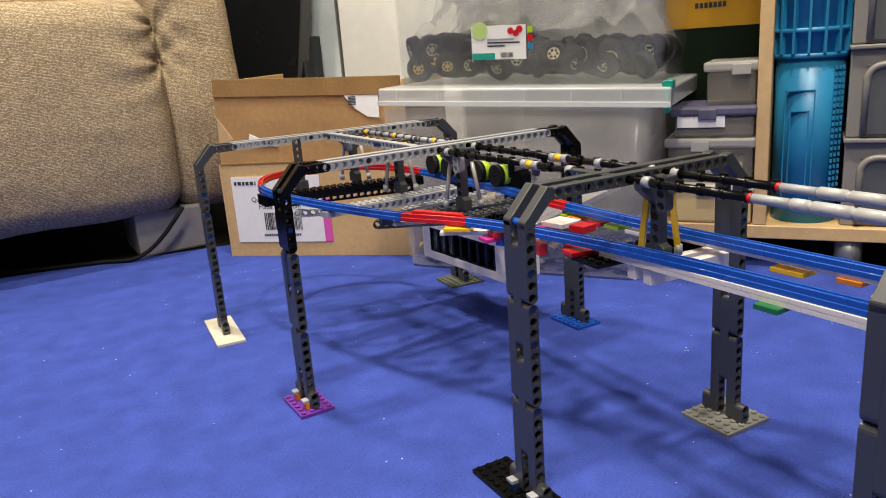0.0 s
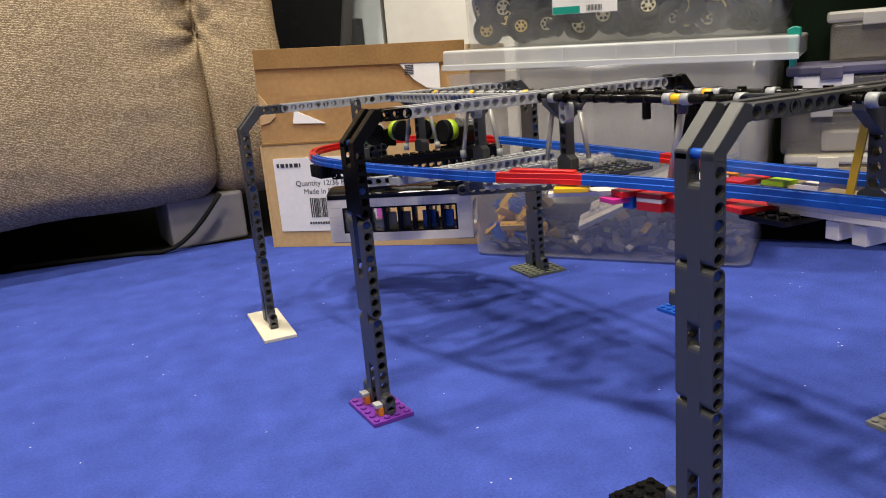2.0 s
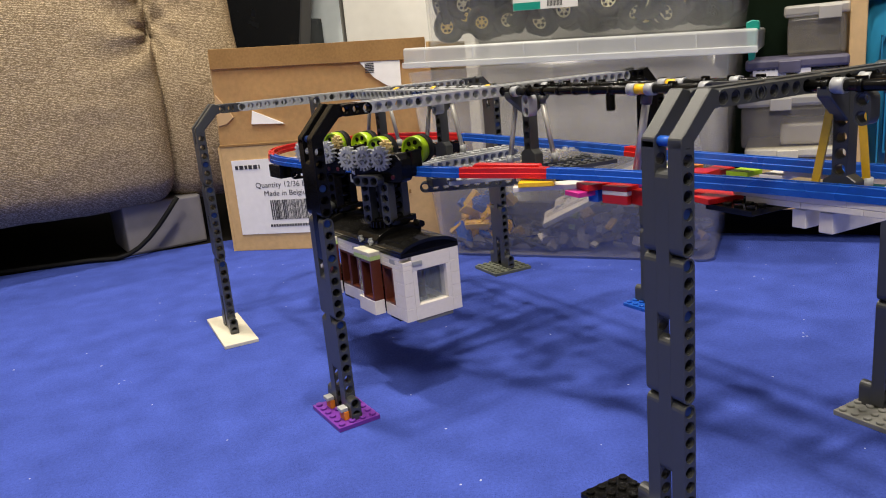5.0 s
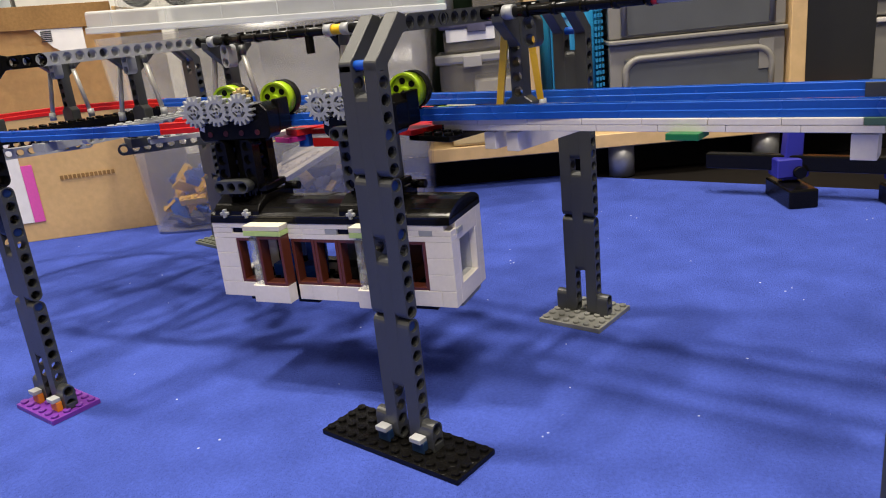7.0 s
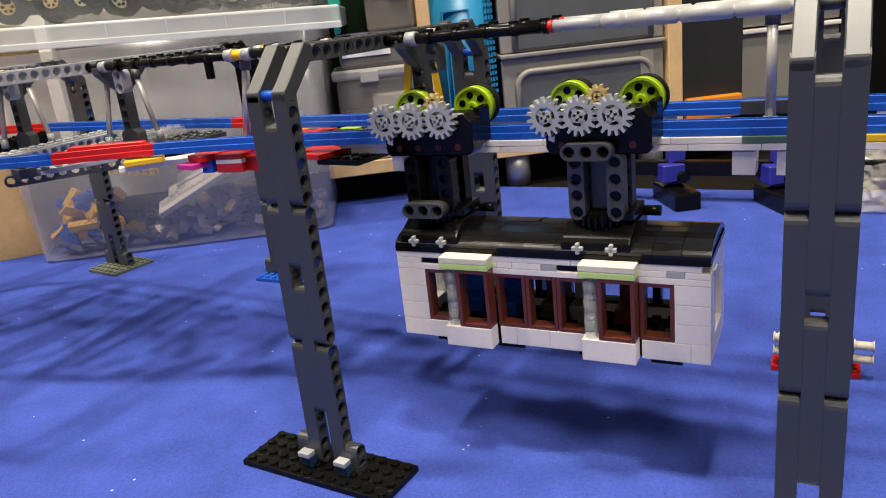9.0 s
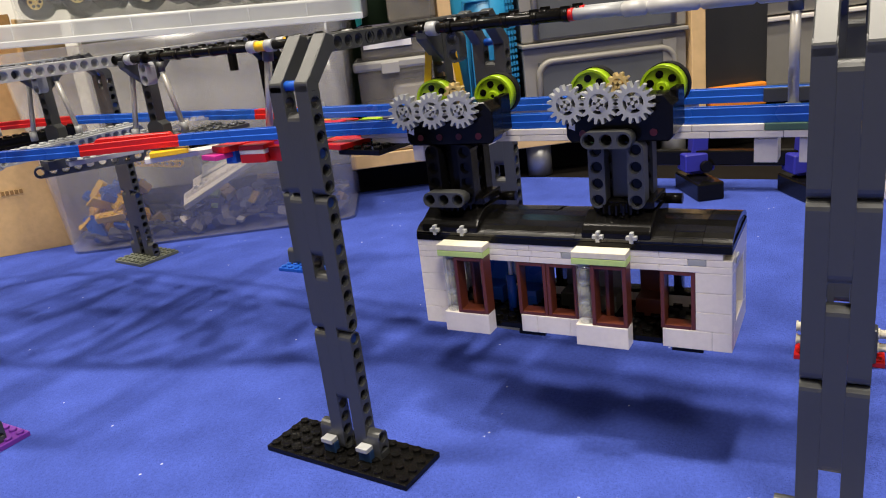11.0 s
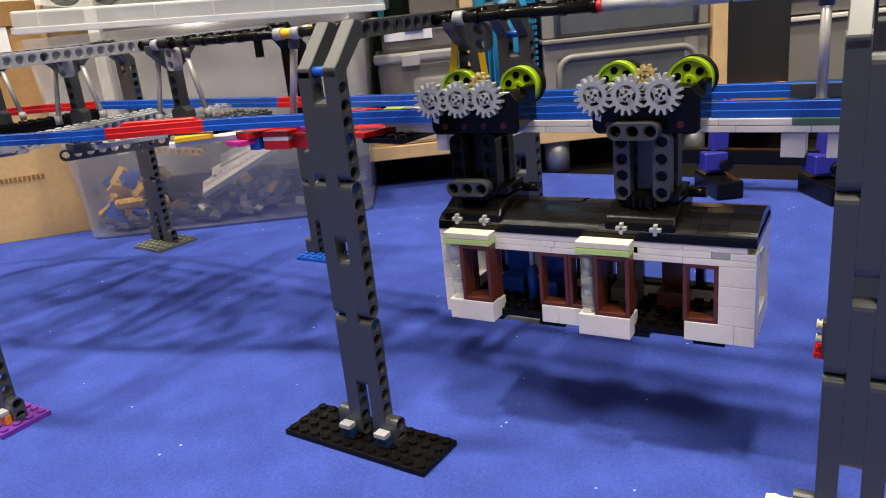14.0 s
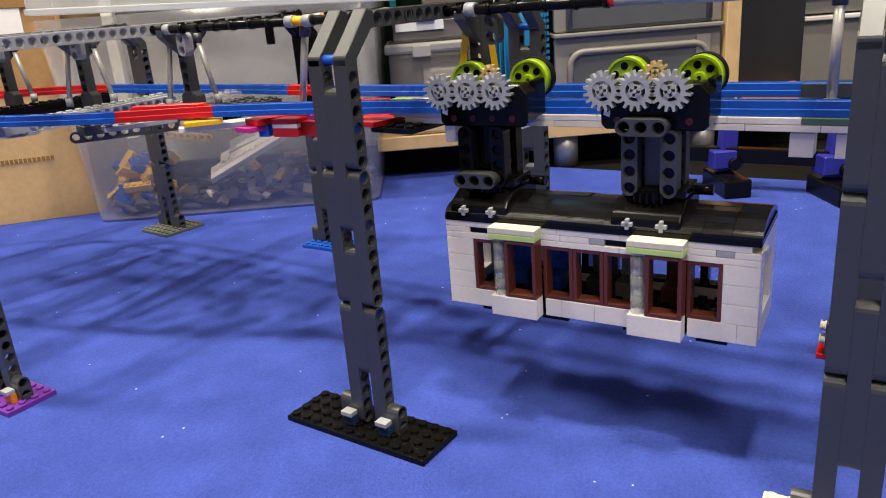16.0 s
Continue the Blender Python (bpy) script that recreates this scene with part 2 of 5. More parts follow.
def add_tube(bm, pts, r, seg=8):
    """A round bar through points."""
    rings = []
    for i, p in enumerate(pts):
        p = Vector(p)
        d = (Vector(pts[min(i + 1, len(pts) - 1)]) - Vector(pts[max(i - 1, 0)])).normalized()
        q = d.to_track_quat("Z", "Y").to_matrix()
        rings.append([bm.verts.new(p + q @ Vector((r * math.cos(2 * math.pi * k / seg), r * math.sin(2 * math.pi * k / seg), 0))) for k in range(seg)])
    for a, b in zip(rings, rings[1:]):
        for k in range(seg):
            bm.faces.new((a[k], a[(k + 1) % seg], b[(k + 1) % seg], b[k])).smooth = True
    bm.faces.new(rings[0][::-1])
    bm.faces.new(rings[-1])


def add_beam(bm, n, m=None, thick=BT, holes=True):
    """A studless beam with n round holes along z; the holes run along y; hole 0 at the origin."""
    R, hr, seg = 0.0039, 0.0026, 16
    made = []
    for i in range(n):
        z = i * S
        rings = {}
        for key, y in (("f", -thick / 2), ("b", thick / 2)):
            out, inn, deep = [], [], []
            for k in range(seg):
                a = 2 * math.pi * k / seg
                c, s = math.cos(a), math.sin(a)
                if (i == 0 and s < 0) or (i == n - 1 and s > 0):
                    ox, oz = R * c, R * s
                else:
                    g = max(abs(c) / R, abs(s) / (S / 2))
                    ox, oz = c / g, s / g
                    if k % 4 == 2:
                        ox, oz = math.copysign(R, c), math.copysign(S / 2, s)
                out.append(bm.verts.new((ox, y, z + oz)))
                inn.append(bm.verts.new((hr * 1.18 * c, y, z + hr * 1.18 * s)))
                yd = y + (0.0009 if key == "f" else -0.0009)
                deep.append((bm.verts.new((hr * 1.18 * c, yd, z + hr * 1.18 * s)), bm.verts.new((hr * c, yd, z + hr * s))))
            rings[key] = (out, inn, deep)
            made += out + inn + [v for d in deep for v in d]
            flip = key == "b"
            for k in range(seg):
                j = (k + 1) % seg
                for q in ((out[k], out[j], inn[j], inn[k]), (inn[k], inn[j], deep[j][0], deep[k][0]), (deep[k][0], deep[j][0], deep[j][1], deep[k][1])):
                    bm.faces.new(q[::-1] if flip else q)
        fo, bo = rings["f"], rings["b"]
        for k in range(seg):
            j = (k + 1) % seg
            bm.faces.new((fo[2][k][1], fo[2][j][1], bo[2][j][1], bo[2][k][1]))
            zk, zj = fo[0][k].co.z - z, fo[0][j].co.z - z
            if not (min(zk, zj) > S / 2 - 1e-5 and i < n - 1) and not (max(zk, zj) < -S / 2 + 1e-5 and i > 0):
                bm.faces.new((fo[0][j], fo[0][k], bo[0][k], bo[0][j]))
    bmesh.ops.remove_doubles(bm, verts=made, dist=1e-5)
    if m is not None:
        bmesh.ops.transform(bm, matrix=m, verts=[v for v in made if v.is_valid])
    return made


BEAMS = {}


def beam_mesh(n, mat, thick=BT):
    key = (n, mat.name, round(thick, 4))
    if key not in BEAMS:
        bm = bmesh.new()
        add_beam(bm, n, None, thick)
        me = bpy.data.meshes.new("beam")
        bm.normal_update()
        bm.to_mesh(me)
        bm.free()
        me.materials.append(mat)
        BEAMS[key] = me
    return BEAMS[key]


def beam_between(parent, a, b, n, mat, name="beam", roll=0):
    """A beam of n holes whose first hole is at a and that points towards b; its holes run level and across it."""
    a, b = Vector(a), Vector(b)
    d = (b - a).normalized()
    side = Vector((0, 0, 1)).cross(d)
    side = side.normalized() if side.length > 0.01 else Vector((0, 1, 0))
    up = d.cross(side)
    m = Matrix((up, side, d)).transposed().to_4x4()
    m.translation = a
    return put_mesh(name, beam_mesh(n, mat), parent, m @ pose(0, 0, 0, 0, 0, roll))


def add_studs(bm, nx, ny, z, x0=0.0, y0=0.0, skip=()):
    for i in range(nx):
        for j in range(ny):
            if (i, j) not in skip:
                x, y = x0 + (i - (nx - 1) / 2) * S, y0 + (j - (ny - 1) / 2) * S
                add_cyl(bm, (x, y, z), (x, y, z + 0.0017), 0.0024, None, 10)


def plate(nx, ny, h=P, studs=True, skip=()):
    """A brick or plate of nx by ny studs, centred, with its base at z 0."""
    bm = bmesh.new()
    add_box(bm, -nx * S / 2 + 1e-4, nx * S / 2 - 1e-4, -ny * S / 2 + 1e-4, ny * S / 2 - 1e-4, 0, h, 0.0003)
    if studs:
        add_studs(bm, int(nx), int(ny), h - 1e-4, skip=skip)
    return bm


def prism(outline, y0, y1):
    """A solid of an outline in the xz plane, from y0 to y1."""
    bm = bmesh.new()
    a = [bm.verts.new((x, y0, z)) for x, z in outline]
    b = [bm.verts.new((x, y1, z)) for x, z in outline]
    n = len(a)
    for i in range(n):
        j = (i + 1) % n
        bm.faces.new((a[j], a[i], b[i], b[j]))
    bm.faces.new(a)
    bm.faces.new(b[::-1])
    bmesh.ops.recalc_face_normals(bm, faces=bm.faces)
    return bm


def bow(bm, amount, segs=2):
    bmesh.ops.bevel(bm, geom=list(bm.edges), offset=amount, segments=segs, affect="EDGES", profile=0.5)
    return bm


# The wall frame: u runs along the shelves, n away into them.
WA = radians(-57)
WU, WN = Vector((math.cos(WA), math.sin(WA), 0)), Vector((-math.sin(WA), math.cos(WA), 0))


def wp(u, n, z=0.0, turn=0.0):
    p = WU * u + WN * n
    return pose(p.x, p.y, z, 0, 0, -57 + turn)

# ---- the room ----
# Floor past the mat; shade under sofa and shelf is in its near-black colour.
floor = put("floor", box(-2.6, 2.6, -2.6, 2.6, -0.03, -0.0015, 0), SHADE_FLOOR)
tagged(floor, "near-black floor beyond the blue mat, shade in its colour", "floor", kind="structure")
bm = bmesh.new()
outline = ((-1.44, -0.94), (-1.0, -1.58), (0.605, -1.58), (0.605, 0.52), (0.40, 0.80), (0.05, 0.905), (-0.30, 0.985), (-1.38, 1.20))
low, top = ([bm.verts.new((x, y, z)) for x, y in outline] for z in (-0.0014, 0.0))
bm.faces.new(low[::-1])
bm.faces.new(top)
for k in range(len(outline)):
    q = (k + 1) % len(outline)
    bm.faces.new((low[k], low[q], top[q], top[k]))
mat_ob = put("floor_mat", bm, FELT)
tagged(mat_ob, "bright blue felt play mat covering the floor", "floor mat", kind="structure")
ceiling = put("ceiling", box(-2.6, 2.6, -2.6, 2.6, 2.4, 2.45, 0), CEIL)
tagged(ceiling, "plain off-white painted ceiling", "ceiling", kind="structure")
for nm, (u0, u1, n0, n1) in {"wall_north": (-1.9, 1.9, 1.35, 1.45), "wall_south": (-1.9, 1.9, -1.9, -1.8), "wall_east": (1.8, 1.9, -1.8, 1.35), "wall_west": (-1.9, -1.8, -1.8, 1.35)}.items():
    w = put(nm, box(u0, u1, n0, n1, 0, 2.4, 0), WALL, None, wp(0, 0))
    tagged(w, "plain pale painted wall", "wall", kind="structure")
# The fourth fixture only houses the added fill.
for x, y, _, _ in LAMPS:
    lamp = thing("ceiling_and_fill_lamp", "round white glowing lamp; three ceiling lamps, the fourth an added fill", "lamp", m=pose(x, y, 2.4))
    put("base", cyl((0, 0, -0.04), (0, 0, 0), 0.12, None, 28), CEIL, lamp)
    bm = bmesh.new()
    add_cyl(bm, (0, 0, -0.09), (0, 0, -0.04), 0.11, 0.125, 28)
    put("diffuser", bm, LAMP_GLASS, lamp)


# ---- gantries ----
def leg_beams(g, m, up_mat, low_mat, seg_top, j):
    """One leg in the frame m: x outwards, y across; the foot at z 0. Three beams abreast with notches and a slot at the foot."""
    z0 = 0.0072
    for k, y in enumerate((-S, 0, S)):
        mid = k == 1
        for a, n in ((4, 9), (14, 10 if m.translation.y < -0.1 else 9)) if mid else ((0, 9), (9, 9), (18, 7)):
            put_mesh("beam", beam_mesh(n, up_mat if a >= 14 else low_mat, 0.00794), g, m @ pose(0, y, z0 + a * S))


def bend(g, m, mat, n_flat):
    """The bent top of a leg: two arms from the last upright hole, sloping in, then level."""
    z0 = 0.0072 + 24 * S
    for y in (-S, S):
        bm = bmesh.new()
        x, z, h = 0.0, z0, 0.0039
        pts = [(-h, z), (-h, z + 0.0015), (0.0145, z + 0.018 + h), (0.020, z + 0.0165 + h), (0.020, z + 0.0165 - h), (0.0175, z + 0.0165 - h), (h, z - 0.001), (h, z - 0.003), (-h, z - 0.003)]
        slot = prism(pts, y - BT / 2, y + BT / 2)
        put("bent_arm", bow(slot, 0.0005, 1), mat, g, m)
        put_mesh("beam", beam_mesh(n_flat, mat), g, m @ pose(0.0225, y, z + 0.0165, 0, 90, 0))
    if m.translation.y > -0.1:
        put("pin", cyl((0, -0.0105, z0), (0, 0.0105, z0), 0.0024), BLUE if mat is DARK_GREY else PIN, g, m)
    for zz in (z0 - 4 * S, z0 - 7 * S, z0 - 10 * S, z0 - 16 * S):
        put("pin", cyl((0, -0.0108, zz), (0, 0.0108, zz), 0.0024), PIN, g, m)


def foot(g, m, nx, ny, mat, studs=True, clip=None, off=(0, 0)):
    put("base_plate", plate(nx, ny, P, studs), mat, g, m @ pose(*off, 0))
    for s in (-1, 1):
        bm = bmesh.new()
        add_beam(bm, 2, pose(0, 0, 0))
        add_box(bm, -0.0039, 0.0039, -0.0039, 0.0039, -0.004, 0.0, 0.0002)
        put("bracket", bm, DARK_GREY, g, m @ pose(0, s * 2 * S, 0.0072))
        if clip:
            put("clip_brick", box(-0.0078, -0.0041, s * 0.012 - 0.004, s * 0.012 + 0.004, P, P + 0.0062), clip, g, m)
            put("clip_tile", box(-0.0098, -0.0042, s * 0.012 - 0.0037, s * 0.012 + 0.0037, P + 0.0064, P + 0.0090), LIGHT_GREY, g, m)


def gantry(label, front, rear, upper, lower, beam, fplate, rplate, fclip, flat, plate_off=(0, 0)):
    """An arch from the front foot to the rear foot; fplate and rplate: studs along x and y, and the plate's material."""
    g = thing("gantry", label, "gantry", "gantries over the track")
    f, r = Vector((*front, 0)), Vector((*rear, 0))
    d = (r - f)
    ang = math.degrees(math.atan2(d.y, d.x))
    mf, mr = pose(f.x, f.y, 0, 0, 0, ang), pose(r.x, r.y, 0, 0, 0, ang + 180)
    for m, up, pl, cl, off in ((mf, upper, fplate, fclip, plate_off), (mr, upper, rplate, None, (0, 0))):
        leg_beams(g, m, up, lower, 7, 0)
        bend(g, m, up, flat)
        foot(g, m, pl[0], pl[1], pl[2], pl[3], cl, off)
    span = d.length - 2 * 0.0225 - 2 * (flat - 1) * S
    n = max(int(span / S) + 1, 2)
    zt = 0.0072 + 24 * S + 0.0165
    a = f + d.normalized() * (0.0225 + (flat - 1) * S + (span - (n - 1) * S) / 2)
    for y in (-S, S):
        side = Vector((-d.y, d.x, 0)).normalized() * y
        put_mesh("cross_beam", beam_mesh(n, beam), g, Matrix.Translation(a + side + Vector((0, 0, zt))) @ pose(0, 0, 0, 0, 0, ang) @ pose(0, 0, 0, 0, 90, 0))
    # short couplers between the pair
    for k in range(4):
        q = f + d * (0.25 + 0.166 * k)
        put("coupler", cyl((0, -S, zt), (0, S, zt), 0.0026), DARK_GREY, g, pose(q.x, q.y, 0, 0, 0, ang))
    return g


gantry("dark grey and black beam gantry standing on a white plate", (-0.075, 0.481), (0.237, 0.447), DARK_GREY, DARK_GREY, LIGHT_GREY, (4, 12, CREAM, False), (6, 6, OLIVE, True), None, 3)
gantry("gantry with black upper beams on a purple plate", (-0.068, 0.236), (0.250, 0.231), BLACK, DARK_GREY, LIGHT_GREY, (4, 6, PURPLE, True), (4, 6, BLUE, True), ORANGE, 3)
gantry("dark grey beam gantry on a black studded plate", (0.001, -0.0035), (0.194, -0.013), DARK_GREY, DARK_GREY, DARK_GREY, (4, 12, BLACK, True), (6, 6, STONE, True), NAVY, 4, (-0.001, 0.0035))
end_gantry = gantry("dark grey beam gantry at the end of the station", (0.0135, -0.2315), (0.188, -0.228), DARK_GREY, DARK_GREY, DARK_GREY, (4, 8, CREAM, True), (3, 6, RED, True), None, 4)


# cream pins in the brackets of the rear foot at the station's end
for y0, y1 in ((-0.2052, -0.2085), (-0.2475, -0.2580)):
    for z in (0.0125, 0.0210):
        bm = bmesh.new()
        add_cyl(bm, (0.178, y0, z), (0.178, y1, z), 0.0026)
        add_cyl(bm, (0.178, y0, z), (0.178, y0 - 0.0009, z), 0.0034)
        add_cyl(bm, (0.178, y1 + 0.0009, z), (0.178, y1, z), 0.0034)
        put("cream_pin", bm, CREAM, end_gantry)
for y0, y1 in ((-0.2195, -0.2086), (-0.2474, -0.2365)):
    put("bracket_block", bow(box(0.174, 0.1835, y0, y1, 0.0034, 0.0245, 0), 0.0006, 1), DARK_GREY, end_gantry)


# ---- track ----
def smooth(points, step=0.008):
    """Points about a step apart along a smooth line through the given ones (Catmull-Rom)."""
    pts = [Vector(p) for p in points]
    fine = []
    for i in range(len(pts) - 1):
        a, b, c, d = pts[max(i - 1, 0)], pts[i], pts[i + 1], pts[min(i + 2, len(pts) - 1)]
        n = max(int((c - b).length / step), 1)
        for k in range(n):
            t = k / n
            fine.append(0.5 * (2 * b + (c - a) * t + (2 * a - 5 * b + 4 * c - d) * t * t + (3 * b - a - 3 * c + d) * t ** 3))
    return fine + [pts[-1]]


RAIL_Z = 0.1597
LOOP = smooth([(0.156, -0.45), (0.156, -0.19), (0.154, 0.0), (0.157, 0.12), (0.166, 0.23), (0.17, 0.33), (0.172, 0.41), (0.158, 0.485), (0.118, 0.54), (0.065, 0.558),
               (0.018, 0.535), (-0.008, 0.47), (-0.008, 0.40), (0.008, 0.31), (0.032, 0.22), (0.064, 0.15), (0.084, 0.06), (0.095, -0.05), (0.097, -0.2), (0.097, -0.45)])
LOOP = [p + Vector((-0.0018, 0)) for p in LOOP]


def sweep(bm, pts, profile, z):
    """A strip with a profile (across, up) along plan points."""
    rings = []
    for i, p in enumerate(pts):
        t = (pts[min(i + 1, len(pts) - 1)] - pts[max(i - 1, 0)]).normalized()
        side = Vector((t.y, -t.x))
        rings.append([bm.verts.new((p.x + side.x * a, p.y + side.y * a, z + h)) for a, h in profile])
    n = len(profile)
    for a, b in zip(rings, rings[1:]):
        for k in range(n):
            bm.faces.new((a[k], a[(k + 1) % n], b[(k + 1) % n], b[k]))
    bm.faces.new(rings[0][::-1])
    bm.faces.new(rings[-1])
    bmesh.ops.recalc_face_normals(bm, faces=bm.faces)


RAIL = [(-0.0038, 0), (0.0038, 0), (0.0038, 0.0036), (0.0031, 0.0040), (0.0031, 0.0077), (0.0027, 0.0080), (0.0012, 0.0080), (0.0012, 0.0068), (-0.0012, 0.0068), (-0.0012, 0.0080), (-0.0027, 0.0080), (-0.0031, 0.0077), (-0.0031, 0.0040), (-0.0038, 0.0036)]
RAIL = [(a, h * 0.91) for a, h in RAIL]
track = thing("monorail_track", "looped monorail track of blue and red rails hung from gantries", "track")


def at_y(pts, y, back):
    """Index of the plan point nearest to y on the back or front run."""
    best = min(range(len(pts)), key=lambda i: abs(pts[i].y - y) + (0 if (i < len(pts) / 2) == back else 9))
    return best


def run(i, j, mat, name="rail"):
    bm = bmesh.new()
    sweep(bm, LOOP[i:j + 1], RAIL, RAIL_Z)
    put(name, bm, mat, track)


cuts = [("b", -0.45, BLUE), ("b", -0.30, BLUE), ("b", -0.185, BLUE), ("b", -0.13, BLUE), ("b", 0.0, BLUE), ("b", 0.132, RED), ("b", 0.17, BLUE), ("b", 0.30, BLUE), ("b", 0.41, RED), ("b", 0.52, RED), ("f", 0.545, RED), ("f", 0.475, BLUE), ("f", 0.35, BLUE),
        ("f", 0.215, RED), ("f", 0.15, BLUE), ("f", 0.02, BLUE), ("f", -0.11, BLUE), ("f", -0.24, BLUE), ("f", -0.37, BLUE)]
idx = [at_y(LOOP, y, s == "b") for s, y, _ in cuts] + [len(LOOP) - 1]
for (s, y, mt), i, j in zip(cuts, idx, idx[1:]):
    run(i, j, mt)


def bit(name, nx, ny, x, y, z, mat, h=P, studs=False, turn=0, label=""):
    return put(name, plate(nx, ny, h, studs), mat, track, pose(x, y, z, 0, 0, turn), label)


# white and coloured plates under the straight runs
for k in range(13):
    y = 0.012 - 0.032 * k
    bit("plate", 1, 4, 0.0938, y, RAIL_Z - P - 0.0001, WHITE if k not in (7, 8) else SAND_GREEN if k == 7 else YELLOW)
    bit("plate", 1, 4, 0.0939, y - 0.008, RAIL_Z - 2 * P - 0.0002, WHITE)
    if k < 6 or k > 8:
        bit("plate", 1, 4, 0.155, y + 0.01, RAIL_Z - P - 0.0001, WHITE if k != 8 else ORANGE)
for x, y, n, mt in ((0.0915, -0.122, 2, GREEN), (0.158, -0.09, 3, YELLOW), (0.157, -0.132, 2, ORANGE), (0.157, 0.115, 2, ORANGE), (0.158, 0.13, 1, LIME), (0.157, 0.09, 2, RED), (0.158, 0.07, 2, LIME), (0.157, 0.045, 2, WHITE)):
    bit("plate", 2, n, x, y, RAIL_Z - 3 * P if mt in (GREEN, YELLOW) else RAIL_Z - 2 * P, mt)
# cross members of the lattice: (from, to, width in studs, material, height)
def cross(x0, y0, x1, y1, w, mat, z, h, studs=True, name="cross_plate"):
    d = Vector((x1 - x0, y1 - y0))
    n = max(round(d.length / S), 1)
    return put(name, plate(n, w, h, studs), mat, track, pose((x0 + x1) / 2, (y0 + y1) / 2, z, 0, 0, math.degrees(math.atan2(d.y, d.x))))


cross(-0.006, 0.442, 0.166, 0.405, 2, BLACK, 0.1500, 0.0096)
cross(0.02, 0.455, 0.15, 0.43, 1, BLACK, 0.1545, P)
cross(0.0, 0.318, 0.160, 0.326, 2, LIGHT_GREY, 0.1515, 0.0064)
cross(0.03, 0.302, 0.150, 0.309, 1, LIGHT_GREY, 0.1580, P)
cross(0.02, 0.335, 0.155, 0.355, 1, DARK_GREY, 0.1500, P)
cross(0.06, 0.262, 0.165, 0.270, 1, LIGHT_GREY, 0.1545, P)
cross(0.030, 0.250, 0.160, 0.215, 2, DARK_GREY, 0.1505, 0.0064)
cross(0.075, 0.195, 0.155, 0.185, 2, DARK_GREY, 0.1545, P)
cross(0.030, 0.228, 0.075, 0.205, 2, LIGHT_GREY, 0.1535, P)
cross(0.10, 0.222, 0.150, 0.222, 2, CLEAR, 0.1575, 0.0064)
cross(0.048, 0.172, 0.085, 0.140, 2, WHITE, 0.1515, P, False)
cross(0.050, 0.166, 0.066, 0.150, 2, YELLOW, 0.1550, P, False)
cross(0.062, 0.128, 0.14, 0.115, 2, MAGENTA, 0.1495, P, False)
cross(0.070, 0.125, 0.105, 0.115, 2, RED, 0.1530, 0.0040, False)
cross(0.090, 0.050, 0.115, 0.050, 2, RED, 0.1520, P, False)
cross(0.076, 0.022, 0.150, 0.014, 4, BLACK, 0.1490, P)
cross(0.076, 0.040, 0.100, 0.034, 2, RED, 0.1525, P, False)
cross(0.094, -0.010, 0.17, -0.018, 1, WHITE, 0.1422, 0.0096, False, "holed_brick")
cross(0.092, -0.024, 0.165, -0.032, 1, WHITE, 0.1412, 0.0104, False, "holed_brick")
# holed beams on edge
for (x0, y0), (x1, y1), n, mt, z in (((0.030, 0.258), (0.098, 0.210), 11, DARK_GREY, 0.1490), ((-0.008, 0.368), (0.05, 0.335), 9, LIGHT_GREY, 0.1495), ((-0.005, 0.436), (0.16, 0.39), 21, BLACK, 0.1495), ((0.03, 0.302), (0.155, 0.302), 16, LIGHT_GREY, 0.1560),
                                     ((0.080, 0.170), (0.155, 0.205), 10, BLACK, 0.1535)):
    beam_between(track, (x0, y0, z), (x1, y1, z), n, mt, "holed_beam")
# red holed block with blue and white bricks beside it
for x, y, z, nx, ny, h, mt in ((0.079, 0.121, 0.1450, 1.6, 1, 0.0090, BLUE), (0.081, 0.104, 0.1450, 1.6, 2.4, 0.0055, RED), (0.081, 0.104, 0.1506, 1.6, 2.4, 0.0026, WHITE), (0.081, 0.104, 0.1533, 1.6, 2.4, 0.0030, RED), (0.128, 0.079, 0.1545, 2, 2, 0.0058, RED), (0.13, 0.108, 0.1545, 3, 3, 0.004, WHITE)):
    bit("brick", nx, ny, x, y, z, mt, h, False, 8)
put("holed_brick", bow(prism([(-0.012, 0), (0.012, 0), (0.012, 0.009), (-0.012, 0.009)], -0.004, 0.004), 0.0004, 1), RED, track, pose(0.083, 0.084, 0.1450, 0, 0, 80))
put("red_fairing", bow(prism([(-0.028, 0), (0.028, 0), (0.026, 0.0045), (-0.022, 0.0055)], -0.003, 0.003), 0.0005, 1), RED, track, pose(0.051, 0.183, 0.1640, 0, 0, -62))
put("black_block", box(-0.008, 0.008, -0.014, 0.014, -0.006, 0.006), BLACK, track, pose(-0.008, 0.458, 0.1525))
# white bricks hanging under the station run
for y in (-0.1965, -0.2155):
    bit("brick", 1.6, 1.3, 0.098, y, 0.1412, WHITE, 0.0110)
bit("end_block", 2, 3, 0.157, -0.200, RAIL_Z, DARK_GREY, 0.0070)


# ---- spine and hangers ----
SPZ = 0.2153
spine = thing("spine", "pair of linked black, grey and white bars joining the gantry tops", "rail")


